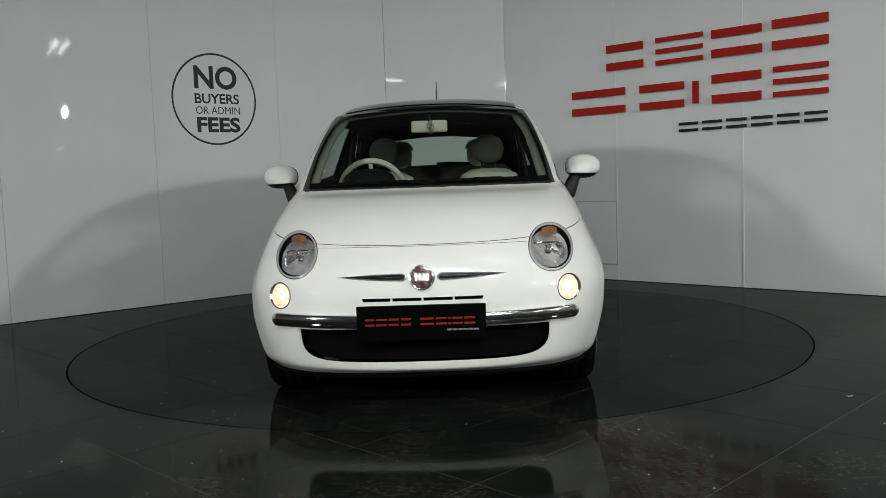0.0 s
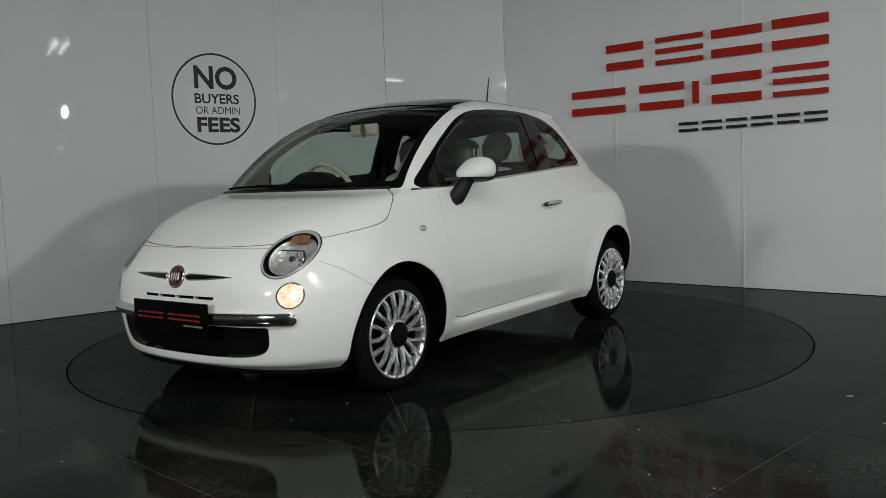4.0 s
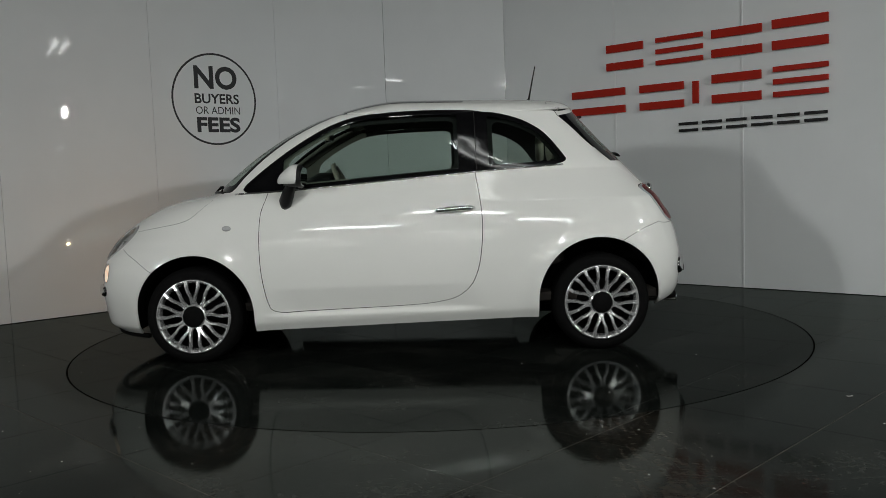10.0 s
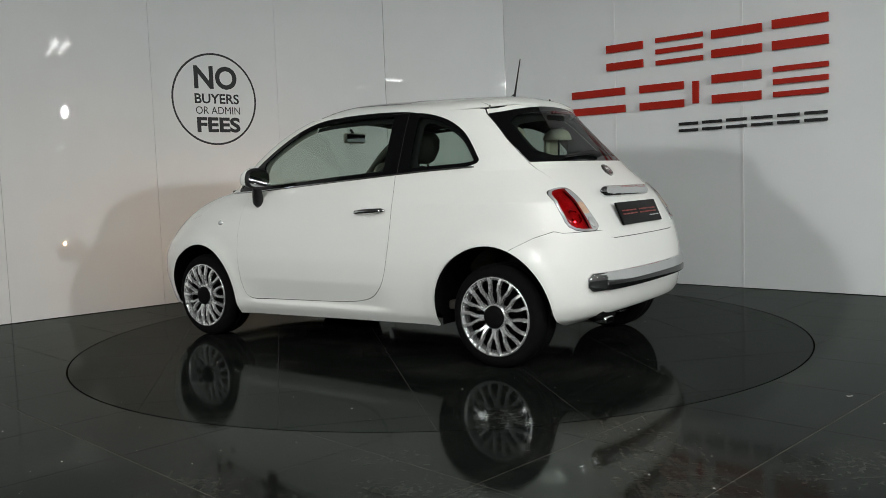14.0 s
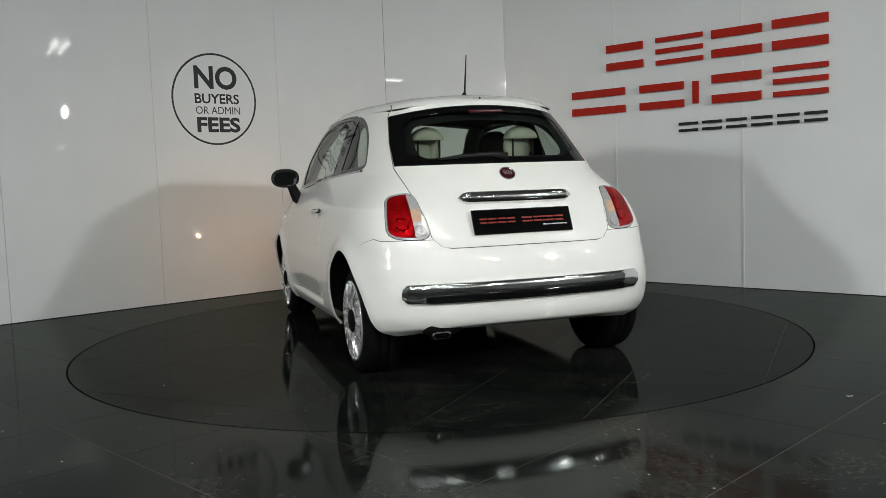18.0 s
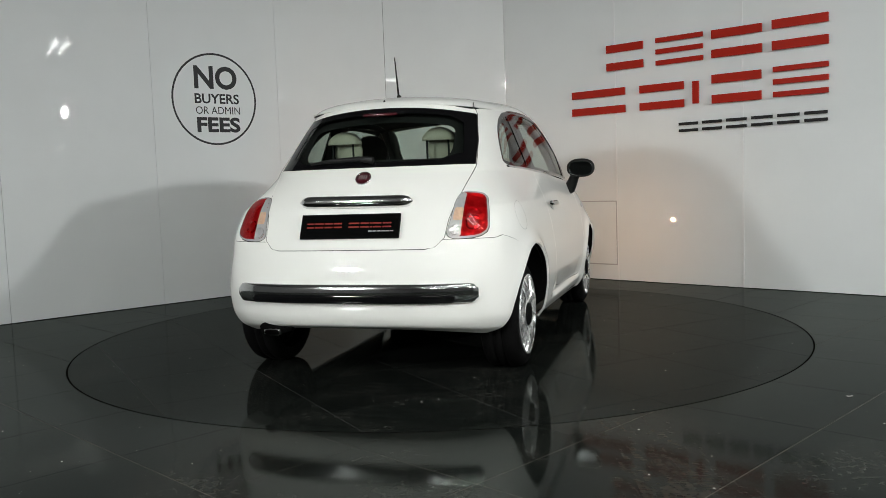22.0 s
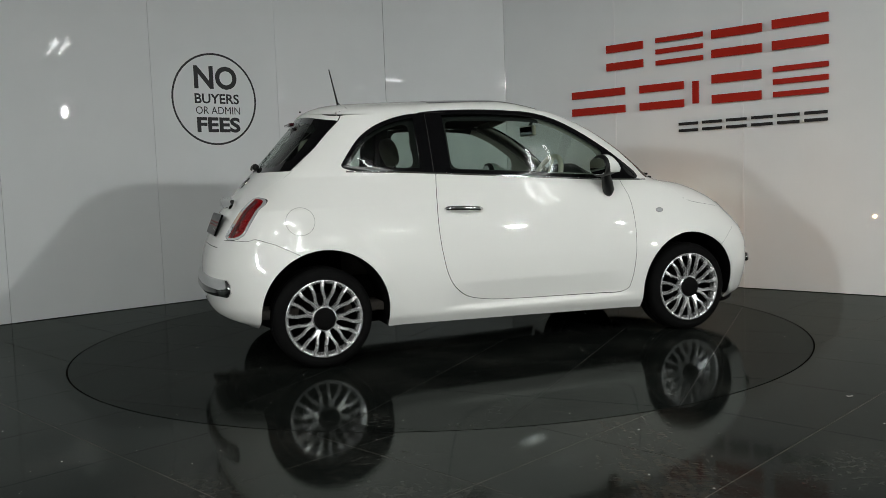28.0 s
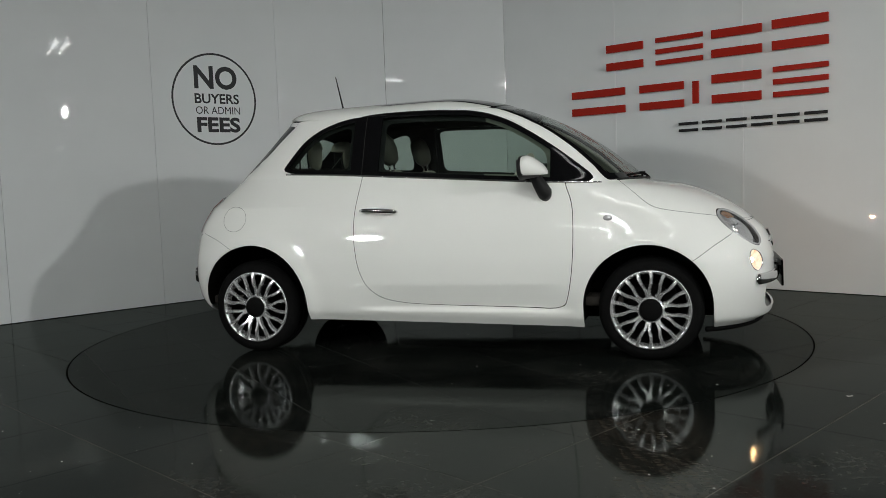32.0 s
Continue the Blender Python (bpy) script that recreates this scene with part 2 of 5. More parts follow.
# ---- mesh helpers ----
def part(name, bm, mat, parent=None, label="", smooth=True):
    me = bpy.data.meshes.new(name)
    if isinstance(bm, bmesh.types.BMesh):
        bm.to_mesh(me)
        bm.free()
        if smooth:
            for poly in me.polygons:
                poly.use_smooth = True
    else:
        v, f = bm[0], bm[1]
        me.from_pydata([tuple(q) for q in v], [], [tuple(int(i) for i in q) for q in f])
        if len(bm) > 2:
            for poly in me.polygons:
                poly.use_smooth = True
            me.normals_split_custom_set_from_vertices([tuple(q) for q in bm[2]])
        elif smooth:
            for poly in me.polygons:
                poly.use_smooth = True
    me.materials.append(mat)
    ob = new(name, me)
    if parent:
        ob.parent = parent
    if label:
        ob["label"] = label
    return ob


def thing(name, label, category, group="", kind="", m=None):
    ob = new(name)
    ob.empty_display_size = 0.2
    tagged(ob, label, category, group, kind)
    if m:
        ob.matrix_basis = m
    return ob


def box(bm, size, centre=(0, 0, 0), bevel=0.0, m=None):
    r = bmesh.ops.create_cube(bm, size=1.0)
    vs = r["verts"]
    for v in vs:
        v.co = Vector((v.co.x * size[0] + centre[0], v.co.y * size[1] + centre[1], v.co.z * size[2] + centre[2]))
    if bevel:
        es = {e for v in vs for e in v.link_edges}
        vs = list({v for f in bmesh.ops.bevel(bm, geom=list(es), offset=bevel, segments=2, affect="EDGES", profile=0.5)["faces"] for v in f.verts} | {v for v in vs if v.is_valid})
    if m:
        bmesh.ops.transform(bm, matrix=m, verts=vs)
    return vs


def revolve(profile, n=48, axis="y", a0=0.0, a1=360.0):
    """Mesh data of a turned shape: profile points (radius, along the axis)."""
    v, f, k = [], [], len(profile)
    full = abs(a1 - a0) >= 360
    steps = n if full else n + 1
    for i in range(steps):
        a = radians(a0 + (a1 - a0) * i / n)
        for r, h in profile:
            v.append({"y": (r * math.cos(a), h, r * math.sin(a)), "x": (h, r * math.cos(a), r * math.sin(a)), "z": (r * math.cos(a), r * math.sin(a), h)}[axis])
    for i in range(n):
        for j in range(k - 1):
            a, b = i * k + j, ((i + 1) % steps) * k + j
            f.append((a, b, b + 1, a + 1))
    return v, f


def tube(points, radius, n=8, closed=False, radii=None, flat=1.0):
    """Mesh data of a round bar along points."""
    pts = [Vector(q) for q in points]
    v, f, m = [], [], len(pts)
    up = Vector((0, 0, 1))
    for i, q in enumerate(pts):
        t = (pts[(i + 1) % m] - pts[i - 1]) if closed else (pts[min(i + 1, m - 1)] - pts[max(i - 1, 0)])
        t.normalize()
        s = t.cross(up)
        if s.length < 1e-3:
            s = t.cross(Vector((0, 1, 0)))
        s.normalize()
        w = s.cross(t)
        r = radii[i] if radii else radius
        for j in range(n):
            a = 2 * math.pi * j / n
            v.append(q + s * (r * math.cos(a)) + w * (r * flat * math.sin(a)))
    for i in range(m if closed else m - 1):
        for j in range(n):
            a, b = i * n, ((i + 1) % m) * n
            f.append((a + j, a + (j + 1) % n, b + (j + 1) % n, b + j))
    if not closed:
        f.append(tuple(range(n - 1, -1, -1)))
        f.append(tuple(range((m - 1) * n, m * n)))
    return v, f


def joined(*parts):
    v, f = [], []
    for q in parts:
        o = len(v)
        v += [tuple(c) for c in q[0]]
        f += [tuple(int(i) + o for i in face) for face in q[1]]
    return v, f


def moved(data, m):
    return [m @ Vector(q) for q in data[0]], data[1]


def cut(V, N, T, g):
    """Splits the triangles T along the line where the values g of the vertices change sign."""
    g = np.where(np.abs(g) < 1e-6, 1e-6, g)
    s = g[T] > 0
    k = s.sum(1)
    keep = T[(k == 0) | (k == 3)]
    cross = T[(k != 0) & (k != 3)]
    nv, nn, made, out = [], [], {}, []
    base = len(V)

    def mid(a, b):
        key = (a, b) if a < b else (b, a)
        if key not in made:
            w = g[key[0]] / (g[key[0]] - g[key[1]])
            nv.append(V[key[0]] + (V[key[1]] - V[key[0]]) * w)
            nn.append(N[key[0]] + (N[key[1]] - N[key[0]]) * w)
            made[key] = base + len(nv) - 1
        return made[key]

    for tri in cross.tolist():
        pos = [g[i] > 0 for i in tri]
        lone = pos.index(True) if sum(pos) == 1 else pos.index(False)
        a, b, c = tri[lone], tri[(lone + 1) % 3], tri[(lone + 2) % 3]
        ab, ac = mid(a, b), mid(a, c)
        out += [(a, ab, ac), (ab, b, c), (ab, c, ac)]
    if not nv:
        return V, N, T, g
    V, N = np.vstack([V, nv]), np.vstack([N, nn])
    g = np.concatenate([g, np.zeros(len(nv))])
    return V, N, np.vstack([keep, np.array(out, int).reshape(-1, 3)]), g


def rounded(poly, times=2):
    """A closed outline with its corners cut round."""
    q = np.array(poly, float)
    for _ in range(times):
        nxt = np.roll(q, -1, 0)
        q = np.stack([q * 0.78 + nxt * 0.22, q * 0.22 + nxt * 0.78], 1).reshape(-1, 2)
    return q


def outline(x, y, poly):
    """Signed distance to a closed outline: below zero inside."""
    best, inside = np.full(len(x), 9.0), np.zeros(len(x), bool)
    for a, b in zip(poly, np.roll(poly, -1, 0)):
        ex, ey = b - a
        wx, wy = x - a[0], y - a[1]
        t = np.clip((wx * ex + wy * ey) / (ex * ex + ey * ey + 1e-12), 0, 1)
        best = np.minimum(best, np.hypot(wx - t * ex, wy - t * ey))
        c = (a[1] > y) != (b[1] > y)
        inside ^= c & (x < ex * (y - a[1]) / (ey if abs(ey) > 1e-12 else 1e-12) + a[0])
    return np.where(inside, -best, best)


# ---- the place ----
R_TABLE = 2.253
WL_D, WR_D = Vector((0.7636, 0.6457, 0)), Vector((0.7322, -0.6811, 0))
WL_O, WR_O = Vector((-3.30, 1.01, 0)), Vector((1.665, 2.32, 0))
WH = CEIL - 0.01


def wall_frame(o, d, along, z, off=0.0):
    """A pose on a wall: x along it, y into it, z up."""
    n = Vector((-d.y, d.x, 0))
    q = o + d * along + n * off
    return Matrix(((d.x, n.x, 0, q.x), (d.y, n.y, 0, q.y), (0, 0, 1, z), (0, 0, 0, 1)))


def wall_run(name, o, d, seams, trim_at, proud):
    base = tagged(new(name), "glossy white laminate panel wall behind the turntable", "wall", kind="structure")
    for a, b in zip(seams, seams[1:]):
        bm = bmesh.new()
        box(bm, (b - a - 0.0022, 0.05, WH), ((a + b) / 2, 0.025, WH / 2 + 0.004), 0.0015)
        ob = part("wall_panel", bm, M["panel"], base, smooth=False)
        ob.matrix_basis = wall_frame(o, d, 0, 0)
    for a in trim_at:
        bm = bmesh.new()
        box(bm, (0.016, 0.004, WH), (a, -0.003, WH / 2 + 0.004), 0.001)
        ob = part("joint_trim", bm, M["panel_trim"], base, "pale joint strip", smooth=False)
        ob.matrix_basis = wall_frame(o, d, 0, 0)
    bm = bmesh.new()
    box(bm, (seams[-1] - seams[0], 0.03, WH), ((seams[-1] + seams[0]) / 2, 0.07, WH / 2), 0)
    ob = part("backing", bm, M["groove"], base, smooth=False)
    ob.matrix_basis = wall_frame(o, d, 0, 0)
    return base


lseams = [-5.01, -3.745, -2.48, -1.23, 0.0, 1.225, 2.43, 3.70]
rseams = [-1.262, 0.0, 1.19, 2.41, 3.63, 4.85, 6.07]
wall_run("wall_left", WL_O, WL_D, lseams, (), 0)
wall_run("wall_right", WR_O, WR_D, rseams, (0.0, 1.19, 2.41), 0)
cl, cr = WL_O + WL_D * 3.70, WR_O + WR_D * -1.262
cd = (cr - cl).normalized()
wall_run("wall_corner", cl, cd, [0.0, (cr - cl).length], (), 0)

# ground sheet, tiles and turntable
bm = bmesh.new()
box(bm, (30, 30, 0.2), (0, -5, -0.1012), 0)
floor = tagged(part("floor", bm, M["grout"], smooth=False), "dark polished tiled showroom floor", "floor", kind="structure")
TP, TO = 0.622, 2.08 / math.sqrt(2)   # tile pitch; the joints run at 45 degrees
TJ = 0.0036


def tile_data(i, j, keep, off):
    """One floor tile, clipped to the ring's inside (keep=-1) or outside (keep=1)."""
    n = 12
    c, s = math.cos(math.pi / 4), math.sin(math.pi / 4)
    k = np.linspace(TJ / 2, TP - TJ / 2, n + 1)
    gu, gv = np.meshgrid(k + i * TP + off[0], k + j * TP + off[1], indexing="ij")
    x, y = (gu * c - gv * s).ravel(), (gu * s + gv * c).ravel()
    V = np.stack([x, y, np.zeros_like(x)], 1)
    r = np.hypot(x, y)
    lim = R_TABLE - 0.0048 if keep < 0 else R_TABLE + 0.0048
    g = (lim - r) * keep * 1.0
    if (g > 0).all():
        return None
    q = np.arange((n + 1) * (n + 1)).reshape(n + 1, n + 1)
    T = np.concatenate([np.stack([q[:-1, :-1], q[1:, :-1], q[1:, 1:]], -1).reshape(-1, 3), np.stack([q[:-1, :-1], q[1:, 1:], q[:-1, 1:]], -1).reshape(-1, 3)])
    if (g < 0).all():
        V, T = V[[0, n * (n + 1), (n + 1) ** 2 - 1, n]], np.array([[0, 1, 2], [0, 2, 3]])
    else:
        V, _, T, g = cut(V, np.zeros_like(V), T, g)
        T = T[g[T].sum(1) < 0]
        used, T = np.unique(T, return_inverse=True)
        V, T = V[used], T.reshape(-1, 3)
    e = np.concatenate([T[:, [0, 1]], T[:, [1, 2]], T[:, [2, 0]]])
    es = {tuple(q) for q in e.tolist()}
    rim = [q for q in es if (q[1], q[0]) not in es]
    n0 = len(V)
    V = np.vstack([V, V - [0, 0, 0.006]])
    return V, T.tolist() + [(a, b, b + n0)[::-1] for a, b in rim] + [(a, b + n0, a + n0)[::-1] for a, b in rim]


def lay_tiles(base, keep, off, test, z, mat):
    far = []
    for i in range(-30, 31):
        for j in range(-30, 31):
            c, s = math.cos(math.pi / 4), math.sin(math.pi / 4)
            u, v = (i + 0.5) * TP + off[0], (j + 0.5) * TP + off[1]
            x, y = u * c - v * s, u * s + v * c
            if not -7.6 < x < 7.6 or not -17.8 < y < 4:
                continue
            data = tile_data(i, j, keep, off)
            if not data:
                continue
            if test(x, y):
                ob = part("tile", data, mat, base, smooth=False)
                ob.location.z = z
            else:
                far.append(data)
    if far:
        ob = part("far_tiles", joined(*far), mat, base, smooth=False)
        ob.location.z = z
        ob["kind"] = "stuff"


lay_tiles(floor, 1, (2.76 / -math.sqrt(2) % TP, -2.08 / math.sqrt(2) % TP), lambda x, y: abs(x) < 4.4 and y > -5.2, 0.0, M["tile_trodden"])

turntable = thing("turntable", "round turning floor plate faced with dark polished tiles", "turntable")
part("plate", revolve([(0.0, -0.0010), (R_TABLE - 0.0075, -0.0010), (R_TABLE - 0.0075, -0.02)], 128, "z"), M["grout_dark"], turntable, "dark grout bed")
lay_tiles(turntable, -1, (0.11, 0.2), lambda x, y: True, 0.0, M["tile"])
# nearly flush strip, its near-black colour stands for the shade in the deep gap
part("gap_ring", revolve([(R_TABLE - 0.0056, -0.0037), (R_TABLE - 0.0056, -0.0007), (R_TABLE + 0.0054, -0.0007), (R_TABLE + 0.0054, -0.0037)], 128, "z"), M["ring_gap"], turntable, "near-black strip for the shaded gap round the turntable")

def specks(count, seed, inside):
    """Mesh data of dust crumbs scattered on the floor."""
    rng = random.Random(seed)
    out = []
    while len(out) < count:
        x, y = rng.uniform(-3.6, 3.6), rng.uniform(-4.2, 2.0)
        rad = math.hypot(x, y)
        if not (rad < R_TABLE - 0.05 if inside else rad > R_TABLE + 0.05 and abs(x) < 4):
            continue
        if not inside and (y > 0.3 or rng.random() < 0.2):
            continue
        r, a = 0.0010 + 0.0026 * rng.random() ** 4, rng.uniform(0, 6.28)
        v = [(x + r * math.cos(a + k * 1.5708) * (1.6 if k % 2 else 1), y + r * math.sin(a + k * 1.5708) * (1.6 if k % 2 else 1), 0.0002) for k in range(4)] + [(x, y, r * 0.9 + 0.0002)]
        out.append((v, [(0, 1, 4), (1, 2, 4), (2, 3, 4), (3, 0, 4)]))
    return joined(*out)


ob = part("dust", specks(300, 3, True), M["dust"], turntable, "scattered white dust crumbs", smooth=False)
ob["kind"] = "stuff"
tagged(part("floor_dust", specks(360, 5, False), M["dust"], smooth=False), "white dust crumbs scattered on the tiled floor", "dust", kind="stuff")
bm = bmesh.new()
box(bm, (0.026, 0.006, 0.003), (0, 0, 0.0018), 0.001)
box(bm, (0.008, 0.010, 0.003), (-0.010, 0.004, 0.0018), 0.001)
chip = tagged(part("paint_chip", bm, M["dust"]), "small pale chip lying on the tiled floor", "debris")
chip.matrix_basis = pose(1.751, -1.97, 0, 0, 0, 12)

# hall behind the camera: unseen walls and ceiling added to close the room for reflections
hall = tagged(new("wall_hall"), "plain grey hall walls added unseen behind the camera", "wall", kind="structure")
for x0, y0, x1, y1 in ((-7.2, -17.5, 7.2, -17.5), (-7.2, -17.3, -7.2, -2.2), (7.2, -17.3, 7.2, -2.2)):
    bm = bmesh.new()
    box(bm, (abs(x1 - x0) + 0.2, abs(y1 - y0) + 0.2, CEIL - 0.01), ((x0 + x1) / 2, (y0 + y1) / 2, CEIL / 2), 0)
    part("wall_side", bm, M["hall"], hall, smooth=False)
bm = bmesh.new()
box(bm, (15, 22.5, 0.15), (0, -6.8, CEIL + 0.075), 0)
tagged(part("ceiling", bm, M["ceil"], smooth=False), "dark showroom ceiling added out of view", "ceiling", kind="structure")

first = None
for bx, by, bturn in BATTENS + FAR_BATTENS:
    at = pose(bx, by, CEIL, 0, 0, bturn)
    if first:
        copy_thing(first, at)
        continue
    first = thing("ceiling_light", "white twin-tube batten light under the ceiling", "ceiling light", "ceiling battens", m=at)
    bm = bmesh.new()
    box(bm, (1.56, 0.26, 0.08), (0, 0, -0.04), 0.01)
    part("housing", bm, M["panel_trim"], first, "white sheet-metal housing", smooth=False)
    for off in (-0.09, 0.09):
        part("tube", tube([(-0.74, off, -0.12), (0.74, off, -0.12)], 0.014), M["tube"], first, "lit white tube")
        for ex in (-0.75, 0.75):
            bm = bmesh.new()
            box(bm, (0.03, 0.035, 0.075), (ex, off, -0.11), 0.004)
            part("tube_holder", bm, M["panel_trim"], first, smooth=False)

# housings and wall brackets made up for the unseen flood lamps
for eye, target, watts, wide, high in FLOODS:
    at = look(eye, target)
    lamp = thing("flood_lamp", "black round flood lamp on a wall bracket, added out of view", "flood lamp", "flood lamps", m=at)
    part("housing", moved(revolve([(wide * 0.50, 0.012), (wide * 0.54, 0.008), (wide * 0.56, 0.03), (wide * 0.40, 0.12), (0.0, 0.13)], 32, "z"), Matrix.Diagonal((1, high / wide, 1, 1))), M["black_matt"], lamp, "black lamp housing")
    to_wall = at.inverted() @ Vector((math.copysign(7.1, eye[0]), eye[1], eye[2] + 0.05))
    part("bracket", tube([(0, 0, 0.12), (0, 0.04, 0.20), to_wall], 0.018), M["black_matt"], lamp, "black steel bracket")

# lit strips low on the side walls of the hall
for x, y, z, wide in ((7.07, -5.12, 1.88, 0.16), (7.07, -3.37, 1.71, 0.20), (-7.07, -5.47, 1.34, 0.26)):
    at = pose(x, y, z, 0, 0, 90 if x > 0 else -90)
    strip = thing("wall_light", "narrow lit strip light on the grey hall wall", "wall light", "wall strip lights", m=at)
    bm = bmesh.new()
    box(bm, (wide + 0.04, 0.04, 0.05), (0, 0.0, 0), 0.008)
    part("housing", bm, M["panel_trim"], strip, "white housing", smooth=False)
    bm = bmesh.new()
    box(bm, (wide, 0.02, 0.022), (0, 0.025, 0), 0.006)
    part("diffuser", bm, M["tube"], strip, "lit diffuser", smooth=False)

# sign letters as plain strokes, in relief on the right wall
def stroke_sign(name, label, cells, mat, depth, o, d):
    """Each cell: along0, along1, z0, z1 of a letter, drawn as plain bars."""
    base = thing(name, label, "sign")
    for a0, a1, z0, z1, bars in cells:
        h = z1 - z0
        for k in range(bars):
            t = h / (2 * bars - 1) * (1.05 if bars > 1 else 1)
            zc = z0 + t / 2 + (h - t) * k / max(bars - 1, 1)
            bm = bmesh.new()
            box(bm, (a1 - a0, depth, t * 0.8), ((a0 + a1) / 2, -0.012 - depth / 2, zc), 0.002)
            ob = part("stroke", bm, mat, base, smooth=False)
            ob.matrix_basis = wall_frame(o, d, 0, 0)
    return base


stroke_sign("wall_sign", "red raised two-line company sign on the panel wall", [
    (-0.07, 0.30, 1.905, 2.15, 2), (0.425, 0.86, 1.905, 2.15, 3), (0.937, 1.362, 1.905, 2.15, 2), (1.443, 1.875, 1.905, 2.16, 2),
    (-0.45, 0.114, 1.525, 1.765, 2), (0.262, 0.684, 1.525, 1.76, 2), (0.765, 0.82, 1.53, 1.765, 1), (0.937, 1.355, 1.53, 1.785, 2), (1.45, 1.875, 1.54, 1.79, 3)], M["red"], 0.02, WR_O, WR_D)
stroke_sign("wall_sign", "small black raised lower line of the company sign", [
    (0.632 + 0.212 * k, 0.632 + 0.212 * k + 0.175, 1.318 + 0.0025 * k, 1.405 + 0.0025 * k, 2) for k in range(6)], M["black_matt"], 0.012, WR_O, WR_D)

# round vinyl sticker on the left wall
sticker = thing("wall_sticker", "round black vinyl lettering sticker on the white wall", "sticker", m=wall_frame(WL_O, WL_D, 1.797, 1.770))
part("circle", revolve([(0.387, -0.0008), (0.404, -0.0008)], 96, "y"), M["vinyl"], sticker, smooth=False)


def words(parent, text, size, x, z, width, bold=0.0, depth=0.0006, mat=None, name="lettering"):
    cu = bpy.data.curves.new(name, "FONT")
    cu.body, cu.size, cu.align_x, cu.align_y, cu.offset, cu.resolution_u = text, size, "CENTER", "CENTER", bold, 4
    tmp = bpy.data.objects.new(name, cu)
    me = bpy.data.meshes.new_from_object(tmp)
    bpy.data.objects.remove(tmp)
    xs, zs = [v.co.x for v in me.vertices], [v.co.y for v in me.vertices]
    k = width / (max(xs) - min(xs))
    kz = size / (max(zs) - min(zs))
    xm, zm = (max(xs) + min(xs)) / 2, (max(zs) + min(zs)) / 2
    for v in me.vertices:
        v.co = Vector((x + (v.co.x - xm) * k, -depth, z + (v.co.y - zm) * kz))
    me.materials.clear()
    me.materials.append(mat or M["vinyl"])
    ob = new(name, me)
    ob.parent = parent
    return ob


words(sticker, "NO", 0.205, 0.015, 0.19, 0.41, 0.006)
words(sticker, "BUYERS", 0.088, 0.02, 0.005, 0.425, 0.002)
words(sticker, "OR ADMIN", 0.066, 0.025, -0.098, 0.425, 0.0)
words(sticker, "FEES", 0.135, 0.025, -0.225, 0.415, 0.005)

# access hatch on the right wall
hatch = thing("access_hatch", "white flush access hatch low in the panel wall", "hatch", m=wall_frame(WR_O, WR_D, -0.225, 0.44))
bm = bmesh.new()
box(bm, (0.425, 0.010, 0.575), (0, -0.004, 0), 0.003)
part("lid", bm, M["panel"], hatch, smooth=False)
for cx, cz, sx, sz in ((0, 0.293, 0.445, 0.010), (0, -0.293, 0.445, 0.010), (-0.2175, 0, 0.010, 0.576), (0.2175, 0, 0.010, 0.576)):
    bm = bmesh.new()
    box(bm, (sx, 0.007, sz), (cx, -0.003, cz), 0.001)
    part("hatch_frame", bm, M["hatch_edge"], hatch, smooth=False)

# ---- the car: x forward, y to its left, z up, midway between the axles ----
car = thing("car", "small white three-door hatchback car with chrome trim parked on the turntable", "car")

# feature loops round the body, from the sill up to the roof:
# front x, z, roundness | half width, side z at front axle, middle, rear axle | rear x, z, roundness
LOOPS = []


def loop(xf, zf, ef, w, z1, z0, z2, xr, zr, er):
    LOOPS.append((xf, zf, *ef, w, z1, z0, z2, xr, zr, *er))


loop(1.765, 0.182, (9.5, 2.25), 0.750, 0.168, 0.188, 0.205, -1.610, 0.262, (11, 2.7))
loop(1.803, 0.205, (10, 2.28), 0.788, 0.226, 0.250, 0.262, -1.672, 0.285, (11, 2.7))
loop(1.812, 0.285, (11, 2.28), 0.806, 0.315, 0.330, 0.335, -1.700, 0.345, (12, 2.6))
loop(1.815, 0.390, (12, 2.25), 0.819, 0.420, 0.430, 0.430, -1.708, 0.430, (12, 2.6))
loop(1.812, 0.490, (12, 2.2), 0.824, 0.520, 0.530, 0.530, -1.706, 0.520, (12, 2.6))
loop(1.796, 0.580, (11, 2.12), 0.816, 0.610, 0.630, 0.630, -1.692, 0.605, (12, 2.6))
loop(1.768, 0.648, (9.5, 2.0), 0.803, 0.690, 0.715, 0.720, -1.664, 0.680, (13, 2.7))
loop(1.715, 0.705, (8.5, 2.1), 0.784, 0.760, 0.795, 0.800, -1.622, 0.755, (14, 2.7))
loop(1.630, 0.772, (8, 2.25), 0.763, 0.825, 0.860, 0.870, -1.572, 0.840, (14, 2.7))
loop(1.500, 0.852, (7.5, 2.4), 0.742, 0.880, 0.915, 0.935, -1.517, 0.915, (14, 2.6))
loop(1.320, 0.918, (8, 2.6), 0.724, 0.920, 0.962, 0.995, -1.450, 0.995, (14, 2.6))
loop(1.120, 0.955, (10, 2.8), 0.708, 0.945, 1.003, 1.058, -1.388, 1.062, (14, 2.6))
loop(1.005, 1.045, (11, 2.5), 0.682, 1.040, 1.080, 1.120, -1.325, 1.135, (13, 2.5))
loop(0.870, 1.150, (12, 2.2), 0.651, 1.150, 1.170, 1.185, -1.255, 1.210, (13, 2.5))
loop(0.715, 1.252, (12, 2.1), 0.617, 1.250, 1.262, 1.262, -1.185, 1.290, (12, 2.5))
loop(0.530, 1.348, (11, 2.1), 0.582, 1.335, 1.345, 1.330, -1.120, 1.365, (11, 2.5))
loop(0.345, 1.416, (10, 2.2), 0.552, 1.395, 1.400, 1.378, -1.084, 1.408, (10, 2.6))
